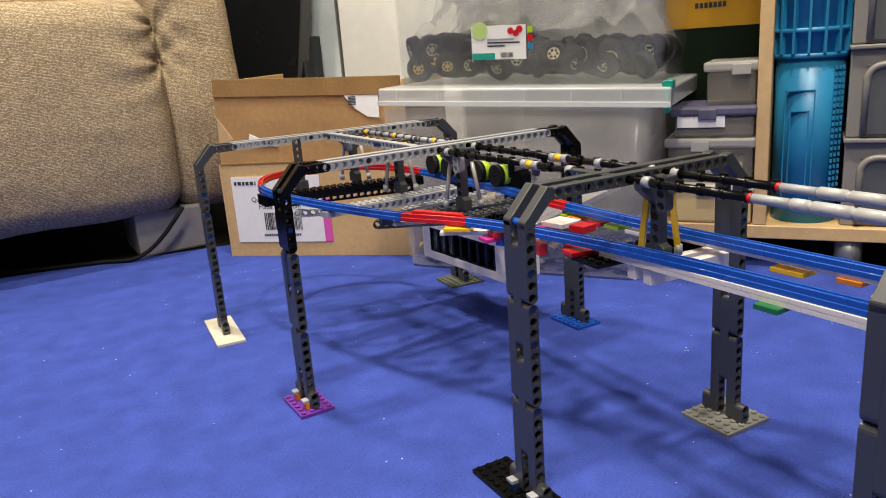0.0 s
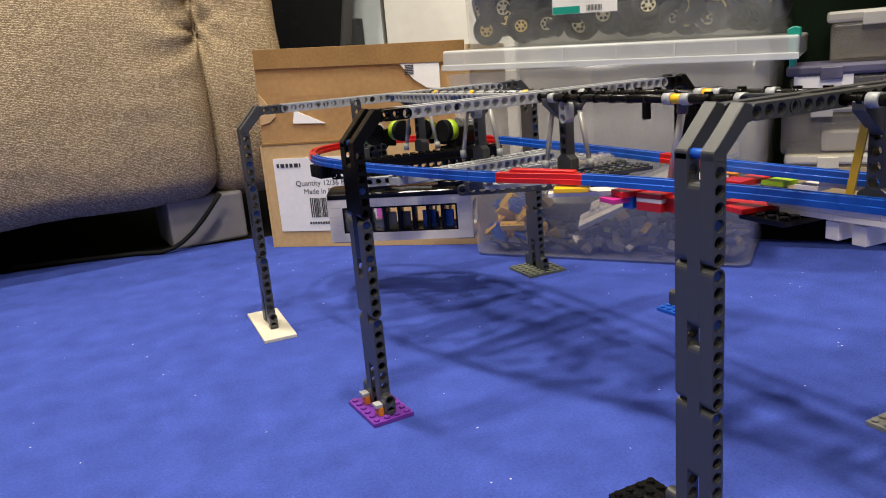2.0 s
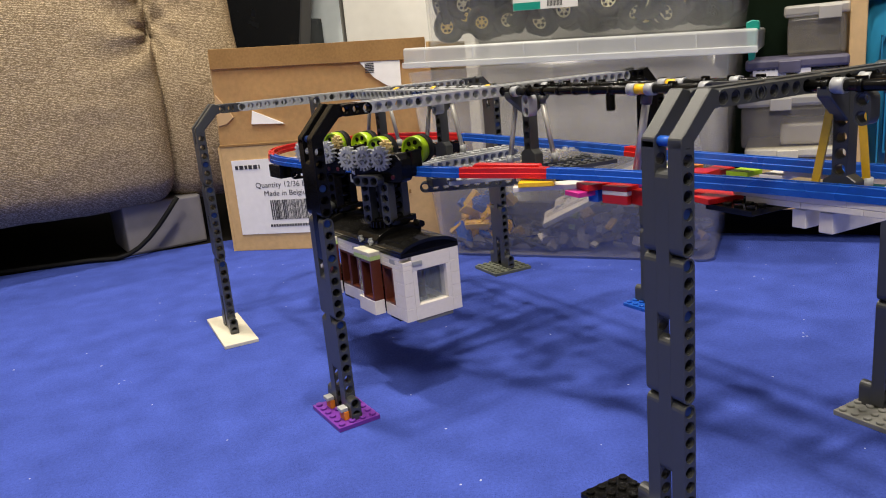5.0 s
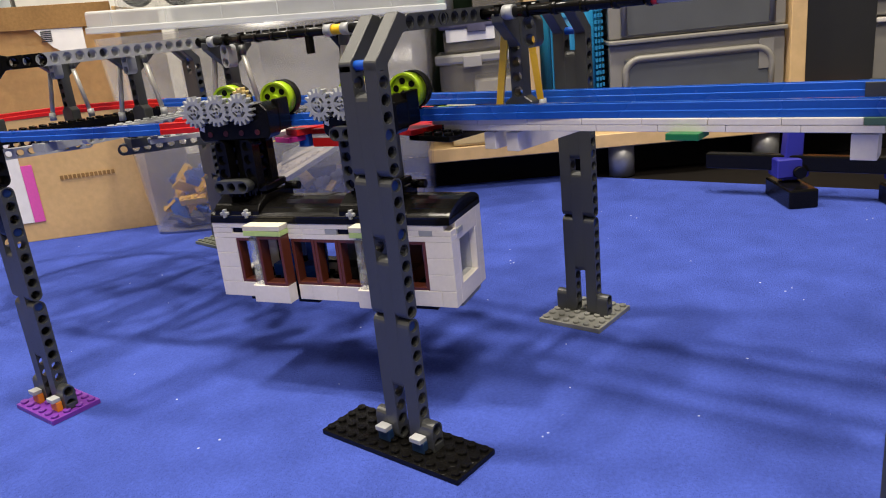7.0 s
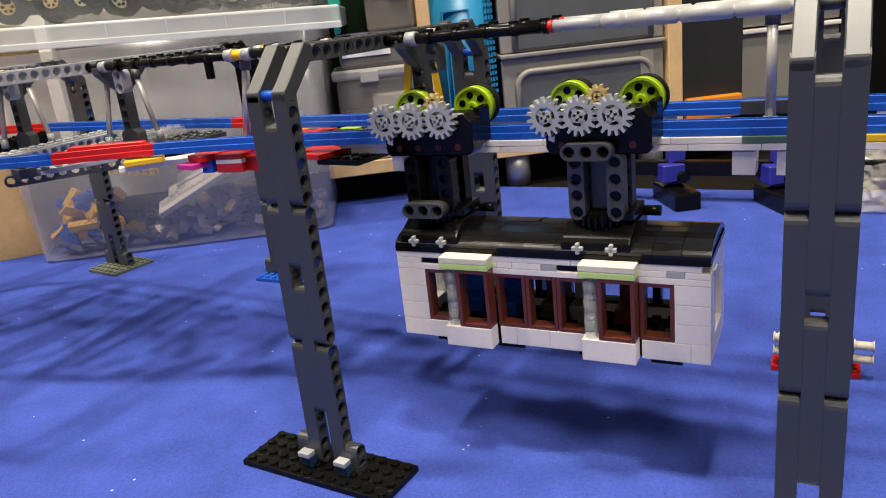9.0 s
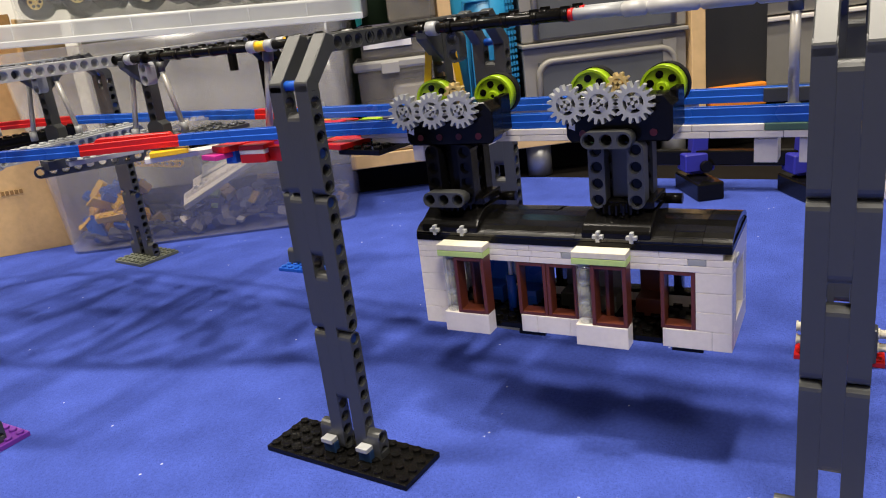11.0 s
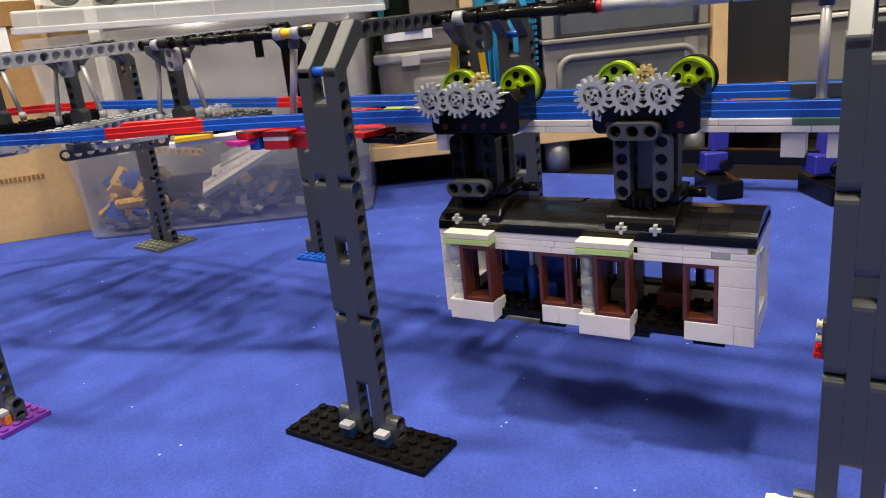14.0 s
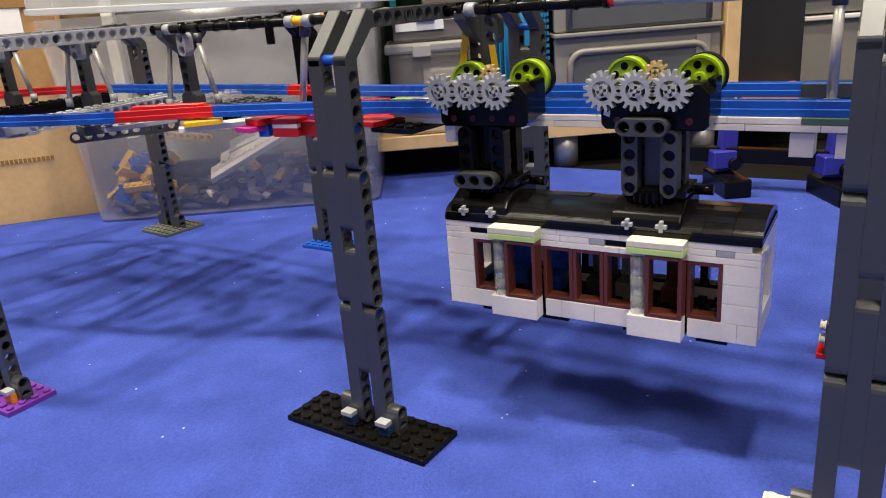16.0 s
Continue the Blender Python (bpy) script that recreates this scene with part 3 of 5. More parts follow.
def spine_bar(y0, y1, x, mat, collar):
    bm = bmesh.new()
    add_cyl(bm, (x, y0, SPZ), (x, y1, SPZ), 0.0028, None, 12)
    put("bar", bm, mat, spine)
    n = max(int(abs(y1 - y0) / 0.016), 1)
    for k in range(n + 1):
        y = y0 + (y1 - y0) * k / n
        bm = bmesh.new()
        add_cyl(bm, (x, y - 0.0015, SPZ), (x, y + 0.0015, SPZ), 0.0034, None, 12)
        add_box(bm, x - 0.0012, x + 0.0012, y - 0.0026, y + 0.0026, SPZ + 0.002, SPZ + 0.0042, 0.0003)
        put("knuckle", bm, collar, spine)


for x in (0.083, 0.117):
    dx = 0.0 if x < 0.1 else 0.006
    spine_bar(0.465, 0.245, x, LIGHT_GREY, DARK_GREY)
    spine_bar(0.225, 0.094 + dx, x, BLACK, BLACK)
    spine_bar(0.080 + dx, 0.012, x, BLACK, BLACK)
    spine_bar(-0.012, -0.108 + dx, x, BLACK, BLACK)
    put("red_bush", cyl((x, -0.109 + dx, SPZ), (x, -0.112 + dx, SPZ), 0.0031), RED, spine)
    put("grey_bar", cyl((x, -0.112 + dx, SPZ), (x, -0.135 + dx, SPZ), 0.0028), LIGHT_GREY, spine)
    ends = (-0.135 + dx, -0.147, -0.170, -0.193, -0.215, -0.222)
    for y0, y1 in zip(ends, ends[1:]):
        bm = bmesh.new()
        add_cyl(bm, (x, y0 - 0.0014, SPZ), (x, y1 + 0.0014, SPZ), 0.0035, None, 14)
        add_cyl(bm, (x, y0, SPZ), (x, y0 - 0.0014, SPZ), 0.0024, 0.0035, 14, False)
        add_cyl(bm, (x, y1 + 0.0014, SPZ), (x, y1, SPZ), 0.0035, 0.0024, 14, False)
        put("white_bar", bm, PALE_GREY, spine)
        put("joint", cyl((x, y0 - 0.0006, SPZ), (x, y0 + 0.0006, SPZ), 0.0024), DARK_GREY, spine)
    put("yellow_bush", cyl((x, 0.080 + dx, SPZ), (x, 0.092 + dx, SPZ), 0.0031), YELLOW, spine)
    for y in (0.079, 0.093, 0.226, 0.206, 0.040, -0.013, -0.034):
        put("grey_bush", cyl((x, y - 0.003 + dx, SPZ), (x, y + 0.003 + dx, SPZ), 0.0038), LIGHT_GREY, spine)
    for y in (0.44, 0.40, 0.37, 0.32, 0.285):
        put("bush", cyl((x, y - 0.003, SPZ), (x, y + 0.003, SPZ), 0.0034), YELLOW if y in (0.44, 0.37, 0.285) else DARK_GREY, spine)
    put("drop_peg", box(x - 0.002, x + 0.002, 0.110, 0.114, SPZ - 0.013, SPZ), BLACK, spine)
# pins showing in the side beams
for y in (0.449, 0.329, 0.321, 0.262, 0.012, 0.020):
    put("pin", cyl((0.0695, y, SPZ), (0.0785, y, SPZ), 0.0024), PIN, spine)
# holed side beams along the grey stretch
beam_between(spine, (0.074, 0.462, SPZ), (0.074, 0.24, SPZ), 27, LIGHT_GREY, "holed_beam")
beam_between(spine, (0.074, -0.004, SPZ), (0.074, 0.036, SPZ), 5, DARK_GREY, "holed_beam")


def hanger(x, y, strut_mat, label, spread):
    h = thing("hanger", label, "support strut", "hangers between spine and track", pose(x, y, 0))
    put_mesh("beam", beam_mesh(7, DARK_GREY), h, pose(0, 0, 0.1655, 0, 0, 90))
    put("foot_block", bow(prism([(-0.0085, 0), (0.0085, 0), (0.0085, 0.010), (0.004, 0.013), (-0.004, 0.013), (-0.0085, 0.010)], -0.004, 0.004), 0.0005, 1), DARK_GREY, h, pose(0, 0, 0.1580, 0, 0, 90))
    put("yoke", bow(prism([(-0.02, 0.004), (0.02, 0.004), (0.02, -0.001), (0.004, -0.014), (-0.004, -0.014), (-0.02, -0.001)], -0.0035, 0.0035), 0.0006, 1), DARK_GREY, h, pose(0, 0, SPZ - 0.004))
    put_mesh("bracket", beam_mesh(2, LIGHT_GREY if strut_mat is SILVER else DARK_GREY), h, pose(-0.0135, -0.017, SPZ - 0.0145, 0, 0, 90))
    vx, vy = spread
    for s in (-1, 1):
        bm = bmesh.new()
        fx, fy, fz = (-0.0025, 0.0142, 0.158) if strut_mat is YELLOW and s < 0 else (s * vx, s * vy, 0.162)
        add_cyl(bm, (s * vx * 0.55, s * vy * 0.55, 0.209), (fx, fy, fz), 0.0019 if strut_mat is SILVER else 0.0026, None, 10 if strut_mat is SILVER else 4)
        put("strut", bm, strut_mat, h)
        for z, ex, ey in ((0.207, s * vx * 0.58, s * vy * 0.58), (fz + 0.001, fx, fy)):
            put("strut_end", cyl((ex, ey, z - 0.003), (ex, ey, z + 0.004), 0.0028), DARK_GREY if z > 0.2 else LIGHT_GREY, h)
    return h


for y in (0.213, 0.336, 0.450):
    hanger(0.100, y, SILVER, "dark grey hanger beam with two slanting silver struts", (0.012, -0.012))
hanger(0.100, -0.028, YELLOW, "dark grey hanger beam with two slanting yellow struts", (0.0150, -0.0038))
for x, y, lean in ((0.090, 0.099, -0.011), (0.118, -0.205, 0)):
    h = thing("strut_hanger", "single upright silver strut between spine and track", "support strut", m=pose(x, y, 0))
    put("strut", cyl((0, 0, 0.162), (0, lean, 0.213), 0.0024, None, 12), SILVER, h)
    put("strut_end", cyl((0, lean * 0.86, 0.206), (0, lean, 0.2145), 0.0034), DARK_GREY, h)
    put("strut_foot", cyl((0, 0, 0.157), (0, 0, 0.164), 0.0034), LIGHT_GREY, h)
# upright at the loop's front, seen through the first two gantries
h = thing("hanger_beam", "dark grey upright beam hanging inside the loop", "support strut", m=pose(0.03, 0.448, 0))
put_mesh("beam", beam_mesh(7, DARK_GREY), h, pose(0, 0, 0.166))
put("foot_block", box(-0.006, 0.006, -0.008, 0.008, 0.157, 0.170, 0.0006), DARK_GREY, h)
# ---- the car ----
car = thing("monorail_car", "white suspended monorail car with brown windows and a black curved roof", "toy train car")
CZ, HL, HW = 0.061, 0.080, 0.024


def sy(studs):
    """Studs from the car's rear end, as its y."""
    return -HL + studs * S


def wall_brick(s0, s1, z0, z1, side, mat=WHITE, proud=0.0):
    x0, x1 = (HW - 0.0078 - proud, HW + proud) if side > 0 else (-HW - proud, -HW + 0.0078 + proud)
    put("brick", box(x0, x1, sy(s0) + 6e-5, sy(s1) - 6e-5, z0 + 5e-5, z1 - 5e-5, 0.00025), mat, car)


def window(s0, side, frame_mat, w=2, z0=CZ + 0.0096, h=0.0288, glazed=False):
    """A brick-built window frame with sill and head, as one part."""
    y0, y1 = sy(s0) + 1e-4, sy(s0 + w) - 1e-4
    x0, x1 = (HW - 0.0078, HW - 0.0002) if side > 0 else (-HW + 0.0002, -HW + 0.0078)
    bm = bmesh.new()
    t = 0.0019
    for a in ((y0, y0 + t, z0, z0 + h), (y1 - t, y1, z0, z0 + h), (y0 + t, y1 - t, z0, z0 + t), (y0 + t, y1 - t, z0 + h - t, z0 + h)):
        add_box(bm, x0, x1, *a, 0.0003)
    w_ob = put("window", bm, frame_mat, car)
    if glazed:
        xm = (x0 + x1) / 2
        put("pane", box(xm - 0.0004, xm + 0.0004, y0 + t, y1 - t, z0 + t, z0 + h - t, 0), GLASS, w_ob)
    return w_ob


put("floor_plate", plate(5.6, 19.8, P), BLACK, car, pose(0, 0, CZ + 0.0004))
for s in (2.4, 6.8, 12.2, 16.6):
    put("underframe", box(HW - 0.008, HW - 0.001, sy(s), sy(s + 1.8), CZ - 0.0022, CZ + 0.0003), BLACK, car)
# door side: lower bricks, upper bricks, windows
for s0, s1 in ((0, 1.2), (1.2, 4.1), (7.1, 8.2), (8.2, 10.4), (10.4, 13.1), (16.1, 18.9), (18.9, 20)):
    wall_brick(s0, s1, CZ, CZ + 0.0096, 1)
for s0, s1, k in ((0, 2, 0), (0, 2, 1), (0, 2, 2), (18, 20, 0), (18, 20, 1), (18, 20, 2)):
    wall_brick(s0, s1, CZ + 0.0096 * (k + 1), CZ + 0.0096 * (k + 2), 1)
for i, (s0, s1) in enumerate(((0, 4), (4, 8), (8, 12), (12, 16), (16, 20))):
    wall_brick(s0, s1, CZ + 0.0384, CZ + 0.0384 + P, 1)
    wall_brick(s0, s1 - 0.5 if i == 4 else s1, CZ + 0.0384 + 2 * P, CZ + 0.0480, 1)
for s0, s1, mt in ((0, 1.8, WHITE), (1.8, 3.9, BLACK), (3.9, 7.2, WHITE), (7.2, 8.2, WHITE), (8.2, 10.1, WHITE), (10.1, 11.1, LIGHT_GREY), (11.1, 13.4, BLACK), (13.4, 17.6, WHITE), (17.6, 18.6, LIGHT_GREY), (18.6, 20, WHITE)):
    wall_brick(s0, s1, CZ + 0.0384 + P, CZ + 0.0384 + 2 * P, 1, mt, -0.0012 if mt is BLACK else 0.0)
for s in (2, 7, 9, 11, 16):
    window(s, 1, BROWN)
# inner side: white surround with a row of dark windows
wall_brick(0, 20, CZ, CZ + 0.0096, -1)
for s0, s1 in ((0, 6.5), (6.5, 13), (13, 20)):
    wall_brick(s0, s1, CZ + 0.0384, CZ + 0.048, -1)
for s0, s1 in ((0, 2), (18, 20)):
    for k in range(3):
        wall_brick(s0, s1, CZ + 0.0096 * (k + 1), CZ + 0.0096 * (k + 2), -1)
for k in range(8):
    window(2 + 2 * k, -1, BLACK, glazed=k > 4)
# ends: a white frame round a clear window, a grey bumper below
for s in (-1, 1):
    y0, y1 = sorted((s * (HL - 0.0078), s * HL))
    xi = HW - 0.0079
    for x0, x1, z0, z1 in ((-xi, xi, CZ, CZ + 0.0110), (-xi, xi, CZ + 0.0370, CZ + 0.048), (-xi, -0.0125, CZ + 0.0111, CZ + 0.0369), (0.0125, xi, CZ + 0.0111, CZ + 0.0369)):
        put("end_brick", box(x0, x1, y0, y1, z0, z1, 0.00025), WHITE, car)
    put("end_window", box(-0.0124, 0.0124, min(y0, y1) + 0.003, min(y0, y1) + 0.004, CZ + 0.0112, CZ + 0.0368, 0), GLASS, car, None, "clear end window")
    put("end_tile", box(-0.004, 0.004, *sorted((s * HL, s * (HL + 0.0008))), CZ + 0.041, CZ + 0.044, 0.0002), LIGHT_GREY, car, pose(0.012, 0, 0))
    bm = bmesh.new()
    add_box(bm, -0.016, 0.014, *sorted((s * (HL - 0.02), s * (HL - 0.0006))), CZ - 0.0030, CZ - 0.0002, 0.0008)
    put("bumper", bm, STONE, car)
# seats and fittings inside
for x, s, mt in ((-0.008, 3.6, BLUE), (-0.006, 6.2, BLUE), (-0.008, 14.6, BROWN), (-0.008, 9.6, DARK_GREY), (-0.008, 11.6, STONE)):
    bm = bmesh.new()
    add_box(bm, x - 0.007, x + 0.007, sy(s) - 0.007, sy(s) + 0.007, CZ + P, CZ + 0.013, 0.0006)
    add_box(bm, x - 0.007, x - 0.004, sy(s) - 0.007, sy(s) + 0.007, CZ + 0.013, CZ + 0.030, 0.0006)
    put("seat", bm, mt, car)
put("lamp_rod", cyl((0.006, sy(5.6), CZ + P), (0.006, sy(5.6), CZ + 0.024), 0.0026), BLUE, car)
put("lamp_rod", cyl((0.006, sy(5.6), CZ + 0.024), (0.006, sy(5.6), CZ + 0.034), 0.0012), WHITE, car)
# roof: black eaves and curved panels
ROOF = 0.1090
for s0, s1 in ((0, 5), (5, 10), (10, 15), (15, 20)):
    put("eave", box(-HW - 0.0004, HW + 0.0004, sy(s0) + 5e-5, sy(s1) - 5e-5, ROOF, ROOF + P, 0.0002), BLACK, car)
put("ceiling_plate", box(-HW + 0.002, HW - 0.002, -HL + 0.002, HL - 0.002, ROOF + P, ROOF + P + 0.003, 0), BLACK, car)
ROOF_MAT = material("glossy_black_roof_plastic", (0.006, 0.0056, 0.005), 0.17, grain=0.15, spec=0.4)


def arc(x):
    return ROOF + P + 0.0078 * (1 - (x / (HW + 0.0006)) ** 2) ** 0.62


random.seed(5)
xs = [-0.024, -0.0232, -0.0215, -0.018, -0.013, -0.007, 0, 0.007, 0.013, 0.018, 0.0215, 0.0232, 0.024]
for k in range(11):
    s0, s1 = (0, 1.4, 3, 5, 7, 9, 11, 13, 15, 16.8, 18.4, 20)[k:k + 2]
    for lo, hi in ((0, 6), (6, 9), (9, 12)):
        bm = bmesh.new()
        up = [[bm.verts.new((xs[i], y, arc(xs[i]))) for i in range(lo, hi + 1)] for y in (sy(s0) + 1.2e-4, sy(s1) - 1.2e-4)]
        dn = [[bm.verts.new((xs[i] + (1e-4 if i == lo else -1e-4 if i == hi else 0), y, max(arc(xs[i]) - 0.0025, ROOF + P))) for i in range(lo, hi + 1)] for y in (sy(s0) + 2e-4, sy(s1) - 2e-4)]
        rim = [[bm.verts.new(v.co) for v in row] for row in up]
        m_ = hi - lo
        for i in range(m_):
            bm.faces.new((up[0][i], up[0][i + 1], up[1][i + 1], up[1][i])).smooth = lo == 0
            for q in (0, 1):
                bm.faces.new((rim[q][i + 1], rim[q][i], dn[q][i], dn[q][i + 1]) if q else (rim[q][i], rim[q][i + 1], dn[q][i + 1], dn[q][i]))
        for i in (0, m_):
            bm.faces.new((rim[0][i], rim[1][i], dn[1][i], dn[0][i]))
        mid = Vector((xs[(lo + hi) // 2], sy((s0 + s1) / 2), arc(xs[(lo + hi) // 2])))
        bmesh.ops.rotate(bm, verts=bm.verts, cent=mid, matrix=Matrix.Rotation(radians(random.uniform(-0.9, 0.9)), 3, "X") @ Matrix.Rotation(radians(random.uniform(-1.2, 1.2)), 3, "Y"))
        put("roof_panel", bm, ROOF_MAT, car)
for s in (-1, 1):
    bm = bmesh.new()
    y = s * (HL - 0.0006)
    bm.faces.new([bm.verts.new((x, y, arc(x) - 0.0002)) for x in xs] + [bm.verts.new((HW, y, ROOF + P)), bm.verts.new((-HW, y, ROOF + P))])
    bmesh.ops.solidify(bm, geom=list(bm.faces), thickness=0.002 * s)
    put("gable", bm, BLACK, car)


def ring_solid(bm, outer, inner, x0, x1):
    """A flat ring between two outlines of equal length, along x."""
    n = len(outer)
    rows = [[bm.verts.new((x, y, z)) for y, z in o] for o, x in ((outer, x1), (inner, x1), (inner, x0), (outer, x0))]
    faces = []
    for a, b in zip(rows, rows[1:] + rows[:1]):
        for k in range(n):
            faces.append(bm.faces.new((a[k], a[(k + 1) % n], b[(k + 1) % n], b[k])))
    bmesh.ops.recalc_face_normals(bm, faces=faces)


def gear(r, teeth, thick, axle=0.0):
    """A spur gear along x: toothed rim, four spokes and a hub with a cross-shaped bore."""
    bm = bmesh.new()
    out, rim, hub, bore = [], [], [], []
    for k in range(teeth):
        for da, rr in ((-0.33, 0.73), (-0.15, 1.0), (0.15, 1.0), (0.33, 0.73)):
            a = 2 * math.pi * (k + da) / teeth
            c, s = math.cos(a), math.sin(a)
            out.append((rr * r * c, rr * r * s))
            rim.append((0.50 * r * c, 0.50 * r * s))
            hub.append((0.32 * r * c, 0.32 * r * s))
            q = 0.13 + 0.13 * (abs(math.cos(2 * a)) > 0.72)
            bore.append((q * r * c, q * r * s))
    ring_solid(bm, out, rim, -thick / 2, thick / 2)
    ring_solid(bm, hub, bore, -thick / 2, thick / 2 + 0.0004)
    for k in range(4):
        m = pose(0, 0, 0, 45 + 90 * k)
        add_box(bm, -thick / 2, thick / 2 - 0.0003, 0.30 * r, 0.52 * r, -0.14 * r, 0.14 * r, 0, m)
    if axle:
        add_cyl(bm, (-thick, 0, 0), (axle, 0, 0), 0.1 * r, None, 8)
    return bm


def wheel_disc(r, x0, x1, holes=6):
    """A wheel face towards +x with a raised rim; callers add dark discs for its holes."""
    bm = bmesh.new()
    seg = 36
    rad = ((1.0, x0), (1.0, x1), (0.88, x1), (0.84, x1 - 0.0016), (0.3, x1 - 0.0016), (0.24, x1 + 0.0004), (0.1, x1 + 0.0004), (0.09, x0))
    rings = [[bm.verts.new((xx, r * q * math.cos(2 * math.pi * k / seg), r * q * math.sin(2 * math.pi * k / seg))) for k in range(seg)] for q, xx in rad]
    for i in range(len(rings)):
        a, b = rings[i], rings[(i + 1) % len(rings)]
        for k in range(seg):
            bm.faces.new((a[k], a[(k + 1) % seg], b[(k + 1) % seg], b[k])).smooth = i == 0
    bmesh.ops.recalc_face_normals(bm, faces=bm.faces)
    return bm


SPINNERS, BOGIES = [], []


def bogie(yc, arm_mat, low_grey, shift):
    """Drive bogie that swivels on the roof: housing, three gears, two lime wheels on the rail, and the arm down to its turntable."""
    hz = 0.1685
    outline = [(-0.0235, -0.008), (-0.0215, -0.0105), (0.0240, -0.0105), (0.0260, -0.008), (0.0260, 0.006), (0.022, 0.0105), (-0.0195, 0.0105), (-0.0235, 0.006)]
    hs = put("bogie_housing", bow(prism(outline, -0.0065, 0.0065), 0.0006, 1), BLACK, car, pose(0, yc, 0), "black drive bogie with grey gears and lime wheels")
    for v in hs.data.vertices:
        v.co = pose(0.0085, 0, hz, 0, 0, 90) @ v.co
    BOGIES.append((hs, yc))
    for y in (-0.0235, 0.0215):
        put("housing_end", box(-0.012, 0.0015, y, y + 0.004, hz - 0.008, hz + 0.011, 0.0008), BLACK, hs)
    for k in range(4):
        y = -0.0155 + 0.0110 * k
        put("axle_stop", cyl((0.0146, y, 0.1622), (0.0154, y, 0.1622), 0.0017, None, 10), DARK_RED, hs)
    put("sticker", prism([(-0.0016, 0), (0.0014, -0.0012), (0.0018, 0.0022), (0.0002, 0.0010), (-0.0008, 0.0030)], -0.0002, 0.0002), PAPER, hs, pose(0.0153, -0.0205, 0.1650, 0, 0, 90))
    for k in (-1, 0, 1):
        y = shift + k * 0.0156
        g = put("gear", gear(0.0092, 16, 0.0044, 0.0032), LIGHT_GREY, hs, pose(0.0182, y, 0.1765, k * 11))
        SPINNERS.append((g, 0.0182, y, 0.1765, 1 if k else -1))
    for y in (-0.0212, 0.0142):
        bm = wheel_disc(0.0106, -0.0045, 0.003)
        n0 = len(bm.faces)
        # Black discs put the dark of six holes into colour; nothing is cut.
        for q in range(6):
            a = 2 * math.pi * q / 6
            add_cyl(bm, (0.0008, 0.0062 * math.cos(a), 0.0062 * math.sin(a)), (0.0018, 0.0062 * math.cos(a), 0.0062 * math.sin(a)), 0.0019, None, 10)
        bm.faces.ensure_lookup_table()
        for f in bm.faces[n0:]:
            f.material_index = 1
        w = put("wheel", bm, LIME, hs, pose(-0.0185, y, 0.1775))
        w.data.materials.append(BLACK)
        SPINNERS.append((w, -0.0185, y, 0.1775, 1))
        t = put("tyre", wheel_disc(0.0111, -0.0105, -0.0047), RUBBER, hs, pose(-0.0185, y, 0.1775))
    put("idler_gear", gear(0.0058, 10, 0.004), TAN, hs, pose(-0.006, shift + 0.002, 0.1815))
    lift = 0.0036
    for x in (0.013, -0.003):
        for s in (-1, 1):
            put_mesh("arm_beam", beam_mesh(4, arm_mat), hs, pose(x, s * 0.0092, 0.1268 + lift, 0, 0, 90))
        zl = 0.1310 if low_grey else 0.1605
        put_mesh("arm_link", beam_mesh(3, DARK_GREY), hs, pose(x + (0.0068 if x > 0 else 0), -S - 0.002, zl, -90, 0, 0) @ pose(0, 0, 0, 0, 0, 90))
    for s in (-1, 1):
        for q in range(4):
            put("arm_pin", cyl((-0.0065, s * 0.0092, 0.1268 + lift + q * S), (0.0146, s * 0.0092, 0.1268 + lift + q * S), 0.0025, None, 10), BLACK, hs)
    put("arm_core", box(-0.004, 0.009, -0.0045, 0.0045, 0.130, 0.160, 0.0006), arm_mat, hs)
    put("turntable", gear(0.0150, 28, 0.0045), BLACK, hs, pose(0.004, 0, 0.1262, 0, -90, 0))
    put("clamp", box(-0.010, 0.014, -0.0105, 0.0165, 0.1255, 0.1300, 0.0008), BLACK, hs)
    put("mount", bow(prism([(-0.016, 0.1125), (0.0236, 0.1125), (0.0236, 0.1170), (0.021, 0.1200), (0.012, 0.1245), (-0.010, 0.1245), (-0.016, 0.1215)], yc - 0.0165, yc + 0.0165), 0.0008, 2), BLACK, car)
    put("side_pin", cyl((-0.012, yc + 0.015, 0.124), (-0.012, yc + 0.024, 0.124), 0.0026), BLACK, car)
    for s in (-0.008, 0.008):
        bm = bmesh.new()
        for a, b in ((0.0026, 0.0009), (0.0009, 0.0026)):
            add_box(bm, 0.0225, 0.0258, yc + s - a, yc + s + a, 0.1150 - b, 0.1150 + b, 0.0002)
        put("axle_end", bm, LIGHT_GREY, car)


bogie(-0.0600, BLACK, True, -0.0050)
bogie(0.0280, DARK_GREY, False, -0.0055)


